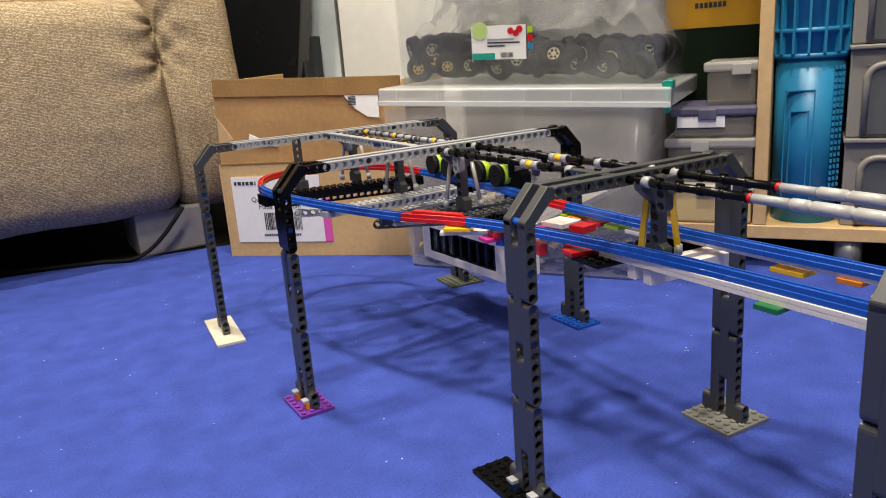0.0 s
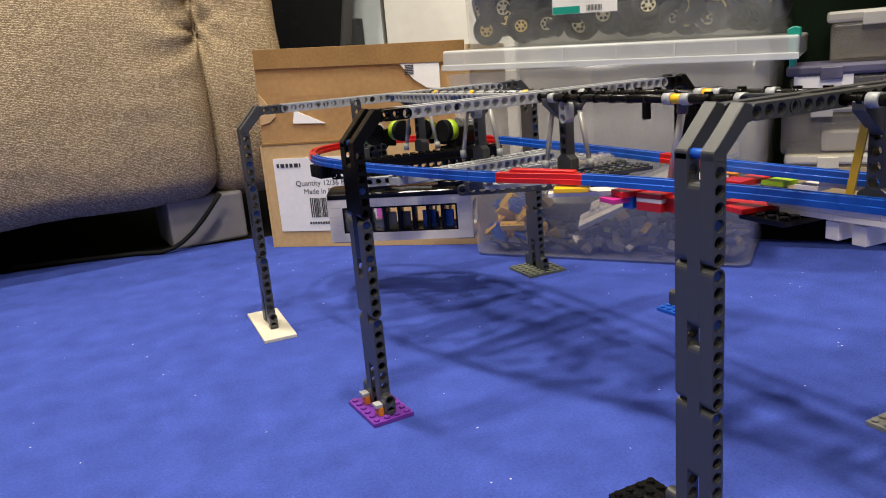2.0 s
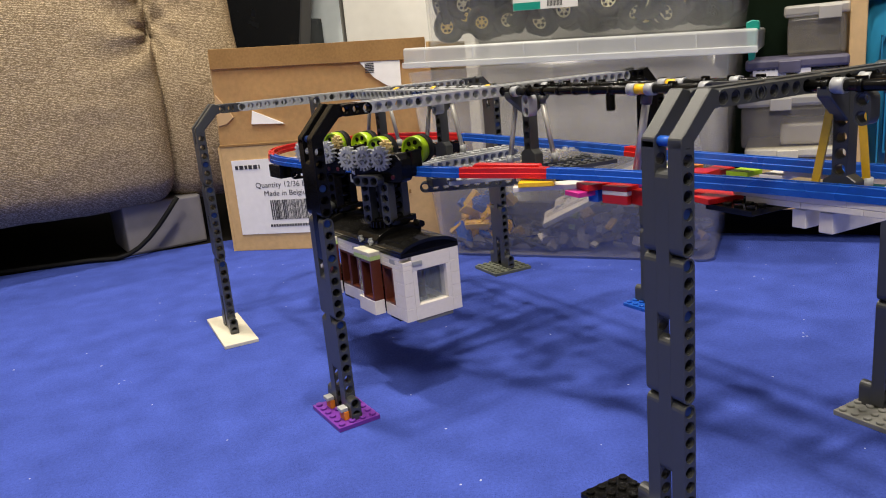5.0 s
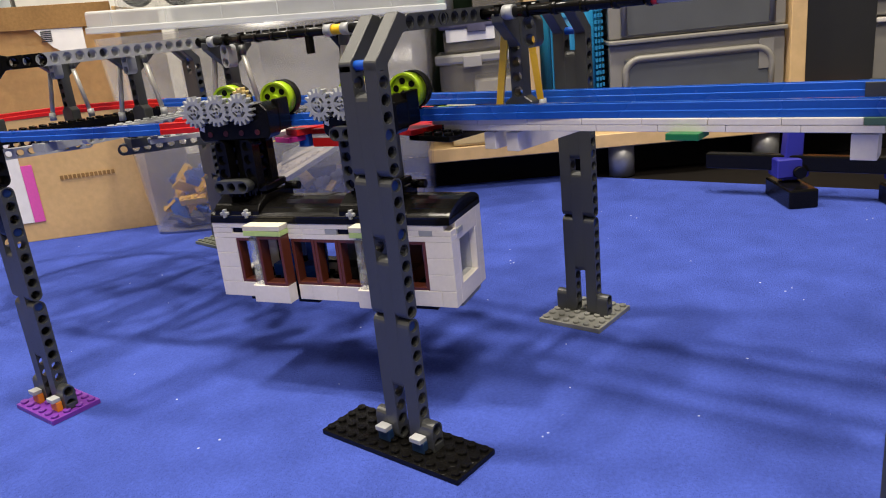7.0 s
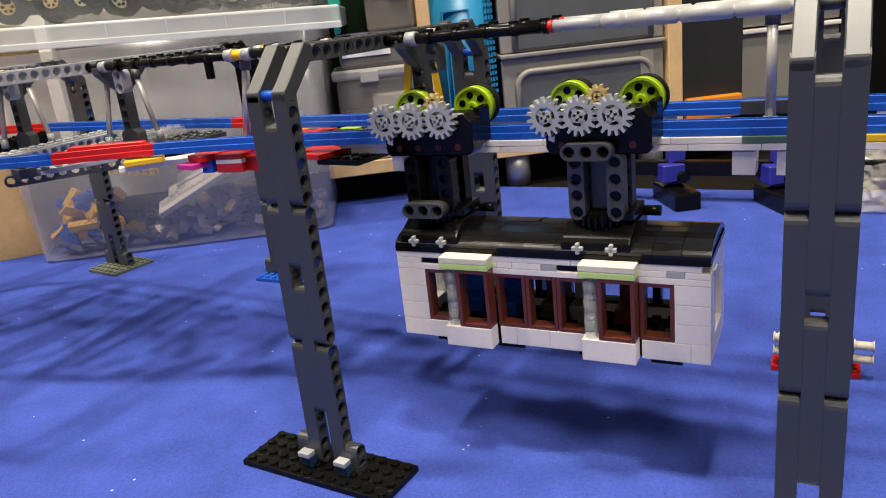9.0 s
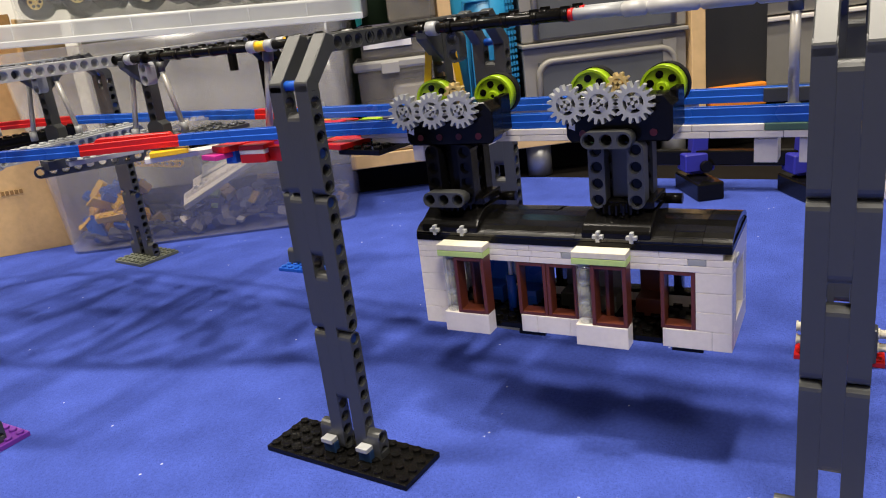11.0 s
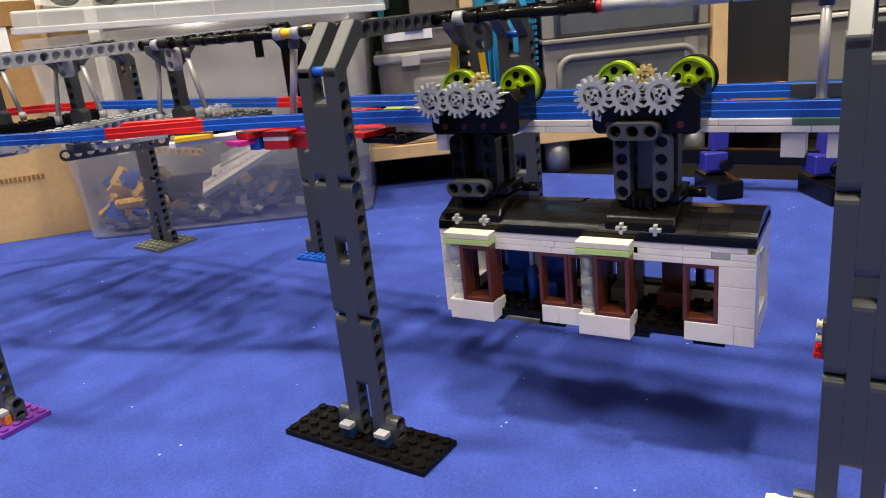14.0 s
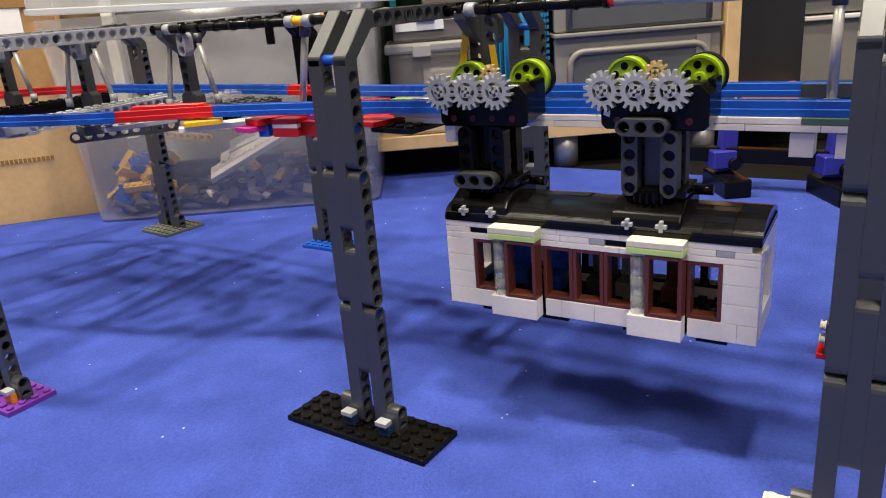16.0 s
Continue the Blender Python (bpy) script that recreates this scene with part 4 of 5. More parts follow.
def door(s0):
    """A sliding pod: brown window, clear pillar, white foot and a lime and white cap."""
    x0, x1 = HW + 0.0004, HW + 0.0088
    y0, yp, y1 = sy(s0), sy(s0 + 1.05), sy(s0 + 3.2)
    z0, z1 = CZ + 0.0115, CZ + 0.0425
    bm = bmesh.new()
    t = 0.002
    for a in ((yp, yp + t, z0, z1), (y1 - t, y1, z0, z1), (yp + t, y1 - t, z0, z0 + t), (yp + t, y1 - t, z1 - t, z1)):
        add_box(bm, x0, x1, *a, 0.0003)
    d = put("sliding_door", bm, BROWN, car, Matrix(), "brown sliding door with white foot and lime cap")
    bm = bmesh.new()
    ym = (y0 + yp) / 2
    for k in range(3):
        za = z0 + (z1 - z0) * k / 3
        add_cyl(bm, ((x0 + x1) / 2, ym, za), ((x0 + x1) / 2, ym, za + (z1 - z0) / 3 - 0.0016), 0.0036, None, 14)
        add_cyl(bm, ((x0 + x1) / 2, ym, za + (z1 - z0) / 3 - 0.0018), ((x0 + x1) / 2, ym, za + (z1 - z0) / 3 + 0.0002), 0.0024, None, 12)
    put("clear_pillar", bm, clear_plastic("clear_brick_plastic", (0.75, 0.78, 0.8), 0.78, 0.06), d)
    put("foot", box(x0, x1 + 0.0002, y0, y1, CZ + 0.0004, z0 - 0.0001, 0.0003), WHITE, d)
    put("lime_plate", box(x0, x1 + 0.0004, y0 - 0.0003, y1 + 0.0003, z1 + 0.0001, z1 + P, 0.0003), PALE_LIME, d)
    put("cap", box(x0, x1 + 0.0004, y0 - 0.0003, y1 + 0.0003, z1 + P + 0.0001, z1 + 2 * P, 0.0003), CREAM, d)
    return d


doors = [door(3.75), door(12.8)]


# ---- sofa, box and what stands behind them ----
def cushion(x0, x1, y0, y1, z0, z1, r, seed, amount=0.004, grid=26, pinches=()):
    """An upholstered block with rounded edges and uneven, slightly slack faces."""
    bm = bmesh.new()
    add_box(bm, x0, x1, y0, y1, z0, z1)
    bmesh.ops.subdivide_edges(bm, edges=list(bm.edges), cuts=grid, use_grid_fill=True)
    lo, hi = Vector((x0, y0, z0)), Vector((x1, y1, z1))
    for v in bm.verts:
        core = Vector([min(max(v.co[i], lo[i] + r), hi[i] - r) for i in range(3)])
        d = v.co - core
        if d.length > 1e-9:
            v.co = core + d.normalized() * min(r, max(abs(c) for c in d) if sum(abs(c) > 1e-6 for c in d) == 1 else r)
        k = noise.noise(v.co * 9 + Vector((seed, 0, 0))) * amount + noise.noise(v.co * 34 + Vector((0, seed, 0))) * amount * 0.25
        v.co += (d.normalized() if d.length > 1e-9 else Vector((0, 0, 1))) * k
    for v in bm.verts:
        v.co.y += max(0, min(v.co.z, 0.46) - 0.20) ** 2 * 0.6 + max(0, 0.17 - v.co.z) ** 2 * 2.2
    for px, pz, reach, deep in pinches:
        for v in bm.verts:
            if v.co.y < y0 + 0.12:
                dx, dz = v.co.x - px, v.co.z - pz
                d = math.hypot(dx, dz)
                v.co.y += deep * math.exp(-d / reach) * (0.65 + 0.35 * math.cos(6 * math.atan2(dz, dx) + 9 * d / reach ** 0.5))
    for f in bm.faces:
        f.smooth = True
    return bm


sofa = thing("sofa", "brown-beige woven fabric sofa with a padded arm", "sofa")
put("arm_front", cushion(-1.0, 0.000, 0.885, 1.10, 0.068, 0.415, 0.045, 1.0, 0.005, 70, ((-0.002, 0.318, 0.035, 0.03), (0.0, 0.373, 0.03, 0.03))), SOFA, sofa)
put("arm_side", cushion(-0.006, 0.126, 0.915, 1.50, 0.062, 0.72, 0.035, 4.0, 0.005, 60, ((0.0, 0.318, 0.03, 0.03), (0.0, 0.373, 0.03, 0.03))), SOFA, sofa)
put("body", cushion(-1.0, -0.02, 1.08, 1.7, 0.08, 0.62, 0.05, 8.0, 0.004, 14), SOFA, sofa)
GREY_FOOT = material("grey_foot_plastic", (0.20, 0.19, 0.20), 0.5, grain=0.06, scale=60)
put("foot", bow(box(-0.085, 0.030, 0.93, 1.05, 0, 0.075, 0), 0.004, 2), GREY_FOOT, sofa)
put("foot", bow(box(-0.98, -0.86, 0.95, 1.05, 0, 0.078, 0), 0.004, 2), GREY_FOOT, sofa)
bm = bmesh.new()
add_tube(bm, [(-0.01 - 0.016 * k, 0.905 + 0.002 * k, 0.075 - 0.075 * math.sin(k / 6 * math.pi / 2) + 0.004) for k in range(7)] + [(-0.14, 0.94, 0.004), (-0.3, 1.0, 0.004)], 0.0035)
tagged(put("power_cable", bm, RUBBER), "thin black cable hanging from the sofa to the floor", "cable")


def bars(parent, name, m, mat, spans, h, t=0.0006):
    """Upright printed bars: (start, width) along x, at the pose m."""
    bm = bmesh.new()
    for a, w in spans:
        add_box(bm, a, a + w, -t, 0, 0, h)
    return put(name, bm, mat, parent, m)


def words(parent, text, size, m, mat, name="lettering"):
    cu = bpy.data.curves.new(name, "FONT")
    cu.body, cu.size, cu.extrude, cu.align_x = text, size, 0.0001, "LEFT"
    ob = new(name, cu)
    dg = bpy.context.evaluated_depsgraph_get()
    me = bpy.data.meshes.new_from_object(ob.evaluated_get(dg))
    bpy.data.objects.remove(ob)
    me.materials.clear()
    me.materials.append(mat)
    return put_mesh(name, me, parent, m)


BW, BD, BH = 0.303, 0.27, 0.281
LEAN = pose(0, 0, 0.1515) @ pose(0, 0, 0, -5.3) @ pose(0, 0, -0.1515)
carton = thing("cardboard_box", "brown cardboard box with a dark top flap and white shipping labels", "box", m=pose(0.04, 0.82, 0, 0, 0, -45))
put("front_panel", box(0, BW, 0, 0.004, 0, 0.1495, 0.0006), CARDBOARD, carton)
bm = bmesh.new()
cols = 24
tops = []
for i in range(cols + 1):
    x = BW * i / cols
    tops.append((x, BH - 0.012 * (x / BW) + 0.0016 * noise.noise(Vector((x * 40, 3, 0)))))
front = [[bm.verts.new((x, 0.0006 + 0.0012 * noise.noise(Vector((x * 18, q * 5, 1))), 0.1515 + (z - 0.1515) * q)) for x, z in tops] for q in (0, 0.25, 0.5, 0.75, 1)]
for a, b in zip(front, front[1:]):
    for i in range(cols):
        bm.faces.new((a[i], a[i + 1], b[i + 1], b[i]))
bmesh.ops.solidify(bm, geom=list(bm.faces), thickness=-0.004)
put("upper_panel", bm, CARDBOARD, carton, LEAN)
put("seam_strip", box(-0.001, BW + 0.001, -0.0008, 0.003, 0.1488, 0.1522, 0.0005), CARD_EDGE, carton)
for x0, zt in ((-0.004, BH - 0.004), (BW + 0.0001, BH - 0.016)):
    bm = box(x0, x0 + 0.0039, 0.0135, BD, 0, zt, 0.0006)
    add_box(bm, x0, x0 + 0.0039, 0, 0.0134, 0, 0.1495)
    put("side_panel", bm, CARDBOARD, carton)
put("back_panel", box(0, BW, BD - 0.004, BD, 0, BH - 0.03, 0.0006), CARDBOARD, carton)
put("bottom", box(0, BW, 0.0045, BD - 0.0045, 0.001, 0.005), CARDBOARD, carton)
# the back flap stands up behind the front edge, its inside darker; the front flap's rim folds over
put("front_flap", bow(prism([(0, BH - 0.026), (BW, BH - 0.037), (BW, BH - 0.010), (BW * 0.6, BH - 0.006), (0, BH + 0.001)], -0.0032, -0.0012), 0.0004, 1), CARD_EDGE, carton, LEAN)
tape = material("clear_parcel_tape", (0.50, 0.335, 0.18), 0.25, grain=0.05, scale=60)
put("tape", bow(prism([(0.002, BH - 0.060), (0.012, BH - 0.072), (0.026, BH - 0.092), (0.016, BH - 0.100), (0.002, BH - 0.103)], -0.0016, 0.0016), 0.0002, 1), tape, carton, LEAN)
put("torn_paper", prism([(0.052, 0.178), (0.10, 0.176), (0.055, 0.196)], -0.0019, 0.001), PAPER, carton, LEAN)
lab = put("label", box(0.014, 0.163, -0.0012, -0.0002, 0.024, 0.130, 0), PAPER, carton, None, "white printed shipping label")
put("pink_band", box(0.1634, 0.176, -0.0012, -0.0002, 0.024, 0.094, 0), PINK, lab)
bars(lab, "brand_mark", pose(0.019, -0.0012, 0.117), INK, [(0.0, 0.004), (0.006, 0.006), (0.014, 0.004), (0.020, 0.005), (0.027, 0.006), (0.035, 0.002)], 0.0055)
words(lab, "Quantity 12/36 BOX", 0.0108, pose(0.045, -0.0014, 0.090, 90), INK)
words(lab, "Made in Belgium", 0.0108, pose(0.056, -0.0014, 0.078, 90), INK)
random.seed(5)
spans, x = [], 0.0
while x < 0.062:
    w = random.choice((0.0006, 0.0011, 0.0017))
    spans.append((x, w))
    x += w + random.choice((0.0007, 0.0012))
for a, w in spans:
    put("barcode_bar", box(a, a + w, -0.0006, 0, 0, 0.028, 0), INK, lab, pose(0.064, -0.0012, 0.044))
bars(lab, "number_bars", pose(0.060, -0.0012, 0.034), INK, [(0.004 * k, 0.0028) for k in range(16)], 0.0035)
lab2 = put("label", prism([(0.214, 0.247), (0.268, 0.247), (0.268, 0.212), (0.250, 0.214), (0.232, 0.226)], -0.0022, -0.0006), PAPER, carton, LEAN, "torn white label")
for k in range(6):
    put("code_line", box(0.221, 0.233, -0.0028, -0.0023, 0.2325 + 0.0022 * k, 0.2337 + 0.0022 * k, 0), INK, lab2)
bars(carton, "printed_line", pose(0.205, -0.0010, 0.072), CARD_EDGE, [(0.005 * k, 0.0035) for k in range(13)], 0.005)

tv = thing("television", "large dark flat television leaning behind the sofa", "television", m=wp(-0.969, 1.02, 0))
put("panel", bow(box(-0.35, 0.031, 0, 0.03, 0.02, 0.62, 0), 0.003, 2), SCREEN, tv, pose(0, 0, 0, 0, 11, 0))
put("bezel", bow(box(0.0312, 0.035, -0.004, 0.034, 0.02, 0.62, 0), 0.002, 2), material("grey_bezel", (0.05, 0.05, 0.055), 0.4), tv, pose(0, 0, 0, 0, 11, 0))
sp = thing("speaker", "black upright speaker box", "speaker", m=wp(-0.908, 1.03, 0))
put("cabinet", bow(box(-0.03, 0.032, 0, 0.08, 0, 0.348, 0), 0.003, 2), SCREEN, sp)
put("cone", cyl((0, -0.002, 0.25), (0, 0.0, 0.25), 0.02, None, 20), RUBBER, sp)
dr = thing("door_1", "pale blue painted door standing ajar", "door", m=wp(-0.885, 1.125, 0), kind="structure")
put("door_leaf", bow(box(-0.08, 0.050, 0, 0.035, 0, 1.9, 0), 0.002, 1), PALE_DOOR, dr)
put("door_edge", box(0.0503, 0.0535, -0.004, 0.03, 0, 1.9), WALL, dr)
bd = thing("leaning_board", "cream white board leaning behind the boxes", "board", m=wp(-0.826, 1.12, 0))
put("board", bow(box(0, 0.30, 0, 0.02, 0, 1.2, 0), 0.002, 1), material("cream_board", (0.84, 0.83, 0.79), 0.6, grain=0.03, scale=40), bd)

# ---- storage bins ----
def tub(parent, lx, ly, h, taper, mat, t=0.0022, name="tub"):
    """An open, tapered, round-cornered tub with a floor; centred on x, its front foot at y 0."""
    bm = bmesh.new()

    def ring(ex, ey, z, r):
        r *= 0.6
        pts = []
        for cx, cy, a0 in ((ex - r, ey - r, 0), (-ex + r, ey - r, 90), (-ex + r, -ey + r, 180), (ex - r, -ey + r, 270)):
            for k in range(5):
                a = radians(a0 + 22.5 * k)
                pts.append(bm.verts.new((cx + r * math.cos(a), cy + r * math.sin(a) + ly / 2, z)))
        return pts
    rings = [ring(lx / 2, ly / 2, 0, 0.025), ring(lx / 2 + taper * 0.35, ly / 2 + taper * 0.35, h * 0.35, 0.027), ring(lx / 2 + taper, ly / 2 + taper, h, 0.03),
             ring(lx / 2 + taper - t, ly / 2 + taper - t, h, 0.028), ring(lx / 2 - t, ly / 2 - t, t, 0.023)]
    n = len(rings[0])
    for a, b in zip(rings, rings[1:]):
        for k in range(n):
            bm.faces.new((a[k], a[(k + 1) % n], b[(k + 1) % n], b[k])).smooth = True
    bm.faces.new(rings[0][::-1])
    bm.faces.new(rings[-1])
    return put(name, bm, mat, parent)


bin1 = thing("storage_bin", "large clear plastic storage bin half full of loose bricks", "storage bin", "clear storage bins", wp(-0.183, 0.492))
tub(bin1, 0.332, 0.24, 0.229, 0.018, CLEAR)
TILT = pose(0.06, 0, 0.2495) @ pose(0, 0, 0, 0, 2.0, 0) @ pose(-0.06, 0, -0.2495)
lid = put("lid", bow(box(-0.178, 0.208, -0.026, 0.27, 0.2260, 0.2494, 0), 0.003, 3), LID, bin1, TILT, "milky white lid")
put("lid_rim", bow(box(-0.1785, 0.2085, -0.0285, -0.0262, 0.2265, 0.2330, 0), 0.0009, 2), LID, lid)
for k in range(6):
    put("lid_rib", box(-0.15 + 0.06 * k, -0.1485 + 0.06 * k, -0.0272, -0.0262, 0.2340, 0.2475), LID, lid)
clip = put("clip", bow(prism([(0.190, 0.2500), (0.196, 0.2525), (0.202, 0.2510), (0.2025, 0.2440), (0.2005, 0.2400), (0.1985, 0.2150), (0.193, 0.2130), (0.191, 0.2400)], -0.010, 0.012), 0.0008, 1), TEAL, bin1, pose(0.006, -0.01, 0), "teal clip")
bin2 = thing("storage_bin", "clear plastic storage bin full of black rubber tyres", "storage bin", "clear storage bins", wp(-0.183, 0.492) @ TILT @ pose(0.011, 0.016, 0.2496))
tub(bin2, 0.355, 0.22, 0.30, 0.012, CLEARER)
st = put("sticker", box(-0.062, 0.012, -0.0075, -0.0065, 0.034, 0.076, 0), PAPER, bin2, pose(0, 0, 0, 3), "white product sticker with coloured marks")
put("oval_mark", cyl((-0.050, -0.0085, 0.070), (-0.050, -0.0078, 0.070), 0.011, None, 20), PALE_LIME, st)
put("teal_mark", box(-0.0615, -0.030, -0.0080, -0.0076, 0.0342, 0.042, 0), TEAL, st)
for x, z in ((-0.008, 0.069), (-0.001, 0.066), (0.004, 0.071)):
    put("red_mark", cyl((x, -0.0083, z), (x, -0.0078, z), 0.0042, None, 12), RED, st)
for k, w in enumerate((0.036, 0.044, 0.024)):
    put("text_bar", box(-0.04, -0.04 + w, -0.0080, -0.0077, 0.058 - 0.004 * k, 0.0598 - 0.004 * k, 0), material("grey_ink", (0.3, 0.32, 0.33), 0.7) if not k else INK, st)
for k, mt in enumerate((LIME, RED, CYAN)):
    put("colour_mark", box(0.0145, 0.021, -0.0079, -0.0071, 0.066 - 0.010 * k, 0.074 - 0.010 * k, 0), mt, st)
bars(st, "barcode", pose(-0.022, -0.0078, 0.0365), INK, [(0.0016 * k, 0.0008) for k in range(11)], 0.006)
# tyres with pale hubs in the upper bin
IVORY = material("ivory_hub_plastic", (0.62, 0.55, 0.36), 0.4)
random.seed(11)
for k in range(98):
    r = random.uniform(0.0165, 0.0215)
    lay = (k // 14) % 4
    x = -0.160 + 0.0245 * (k % 14) + random.uniform(-0.006, 0.006)
    y = 0.026 + 0.042 * lay + random.uniform(-0.004, 0.006)
    z = r + 0.003 + (0.020 * abs(math.sin(k * 1.7)) * (1.3 if k % 14 < 6 else 0.8))
    w = thing("toy_wheel", "black rubber toy tyre with a pale plastic hub", "toy wheel", "loose wheels in the bin", wp(-0.183, 0.492) @ TILT @ pose(0.011, 0.016, 0.2496) @ pose(x, y, z, random.uniform(-35, 35), 0, random.uniform(-70, 70)))
    bm = bmesh.new()
    prof = ((0.45, -0.38), (0.86, -0.40), (1.0, -0.26), (1.0, 0.26), (0.86, 0.40), (0.45, 0.38))
    rings = [[bm.verts.new((r * q * math.cos(2 * math.pi * i / 24), r * h_, r * q * math.sin(2 * math.pi * i / 24))) for i in range(24)] for q, h_ in prof]
    for a, b in zip(rings, rings[1:] + rings[:1]):
        for i in range(24):
            bm.faces.new((a[i], a[(i + 1) % 24], b[(i + 1) % 24], b[i])).smooth = True
    bmesh.ops.recalc_face_normals(bm, faces=bm.faces)
    put("tyre", bm, RUBBER, w)
    bm = wheel_disc(0.46 * r, -0.3 * r, 0.36 * r)
    bmesh.ops.rotate(bm, verts=bm.verts, matrix=Matrix.Rotation(radians(-90), 3, "Z"))
    n0 = len(bm.faces)
    # Dark discs stand in for the shaded holes of the hub.
    for q in range(6):
        a, c = 2 * math.pi * q / 6, 0.27 * r
        add_cyl(bm, (c * math.cos(a), -0.37 * r, c * math.sin(a)), (c * math.cos(a), -0.2 * r, c * math.sin(a)), 0.09 * r, None, 6)
    bm.faces.ensure_lookup_table()
    for f in bm.faces[n0:]:
        f.material_index = 1
    hub = put("hub", bm, (BRASS, IVORY, BRASS, RUBBER, IVORY)[k % 5], w)
    hub.data.materials.append(RUBBER)
# crumpled clear bag over the tyres
BAG = clear_plastic("thin_bag_film", (0.80, 0.80, 0.78), 0.80, 0.10)
bm = bmesh.new()
grid = []
for i in range(57):
    row = []
    for q in range(33):
        u, w = i / 56, q / 32
        n1, n2 = noise.noise(Vector((u * 7, w * 5, 2))), noise.noise(Vector((u * 19, w * 13, 7)))
        lift_ = min(1, 6 * min(u, 1 - u, w + 0.05, 1.05 - w))
        row.append(bm.verts.new((-0.165 + 0.33 * u + 0.006 * n2, 0.012 + 0.195 * w + 0.008 * n1, 0.052 + lift_ * (0.045 + 0.13 * abs(n1) + 0.035 * abs(n2)))))
    grid.append(row)
for a, b in zip(grid, grid[1:]):
    for q in range(32):
        bm.faces.new((a[q], a[q + 1], b[q + 1], b[q]))
bmesh.ops.solidify(bm, geom=list(bm.faces), thickness=0.0004)
tagged(put("plastic_bag", bm, BAG, None, wp(-0.183, 0.492) @ TILT @ pose(0.011, 0.016, 0.2496)), "crumpled clear plastic bag over the tyres in the bin", "bag")
# loose bricks and sheets in the lower bin
B1 = wp(-0.183, 0.492)


def loose(label, mat, x, y, z, rx, ry, rz, nx, ny, h, holes=False):
    o = thing("loose_brick", label, "toy brick", "loose bricks in the bin", B1 @ pose(x, y, z, rx, ry, rz))
    if holes:
        put_mesh("beam", beam_mesh(nx, mat), o, pose(0, 0, 0, 0, 90, 0))
    else:
        put("body", plate(nx, ny, h, False), mat, o)
        bm = bmesh.new()
        add_studs(bm, int(nx), int(ny), h)
        put("studs", bm, mat, o)


random.seed(21)
for k in range(60):
    mt, nm = random.choice(((YELLOW, "yellow"), (YELLOW, "yellow"), (YELLOW, "yellow"), (YELLOW, "yellow"), (NAVY, "dark blue"), (BLUE, "blue")))
    loose(f"loose {nm} toy brick inside the clear bin", mt, -0.150 + random.uniform(0, 0.055), 0.018 + random.uniform(0, 0.07), 0.012 + random.uniform(0, 0.05), random.uniform(-60, 60), random.uniform(-60, 60), random.uniform(0, 180), random.choice((2, 3, 4)), random.choice((1, 2)), random.choice((P, 0.0096)))
loose("long yellow holed beam lying across the bin", YELLOW, -0.085, 0.03, 0.105, 0, 6, 4, 11, 1, 0, True)
loose("long yellow holed beam lying across the bin", YELLOW, -0.085, 0.045, 0.114, 0, 6, 8, 11, 1, 0, True)
loose("long yellow holed beam lying across the bin", YELLOW, -0.10, 0.06, 0.090, 0, 8, -4, 9, 1, 0, True)
for k in range(7):
    loose("flat light grey plate leaning inside the bin", LIGHT_GREY if k % 2 else WHITE, 0.03 + 0.008 * k, 0.03 + 0.012 * k, 0.070 + 0.004 * k, 0, -24 + 2 * k, 3 * k, 16, 2, P)
for k in range(26):
    mt, nm = random.choice(((DARK_GREY, "dark grey"), (LIGHT_GREY, "light grey"), (BLACK, "black"), (TAN, "tan"), (WHITE, "white"), (PALE_LIME, "pale green"), (BRASS, "gold")))
    loose(f"loose {nm} toy brick inside the clear bin", mt, random.uniform(-0.08, 0.15), 0.02 + random.uniform(0, 0.14), 0.010 + random.uniform(0, 0.028), random.uniform(-40, 40), random.uniform(-40, 40), random.uniform(0, 180), random.choice((2, 4, 6)), random.choice((1, 2)), random.choice((P, 0.0096)))

# the mixed small parts that cover the bin's floor
PILE = material("mixed_small_parts", (0.5, 0.5, 0.5), 0.4, grain=0.05)
nt = PILE.node_tree
geo, ramp = nt.nodes.new("ShaderNodeNewGeometry"), nt.nodes.new("ShaderNodeValToRGB")
ramp.color_ramp.interpolation = "CONSTANT"
for pos, col in ((0.25, (0.05, 0.05, 0.05)), (0.48, (0.20, 0.19, 0.17)), (0.66, (0.10, 0.10, 0.10)), (0.82, (0.30, 0.20, 0.05)), (0.86, (0.34, 0.32, 0.29)), (0.95, (0.04, 0.05, 0.12))):
    e = ramp.color_ramp.elements.new(pos)
    e.color = (*col, 1)
ramp.color_ramp.elements[0].color = (0.12, 0.115, 0.11, 1)
ramp.color_ramp.elements[-1].color = (0.16, 0.15, 0.13, 1)
nt.links.new(geo.outputs["Random Per Island"], ramp.inputs[0])
nt.links.new(ramp.outputs[0], nt.nodes["Principled BSDF"].inputs["Base Color"])
random.seed(31)
bm = bmesh.new()
for k in range(280):
    x, y = random.uniform(-0.150, 0.150), random.uniform(0.016, 0.215)
    sx, sy_, sz = random.choice((0.004, 0.008, 0.012)), random.choice((0.004, 0.008)), random.choice((0.0016, 0.0048))
    h_ = 0.010 + 0.016 * abs(noise.noise(Vector((x * 11, y * 11, 4)))) + 0.02 * y
    add_box(bm, -sx, sx, -sy_, sy_, -sz, sz, 0, pose(x, y, random.uniform(0.010, h_ + 0.006), random.uniform(-35, 35), random.uniform(-35, 35), random.uniform(0, 180)))
tagged(put("small_parts", bm, PILE, None, B1), "heap of mixed small grey and coloured parts in the bin", "toy parts", kind="stuff")
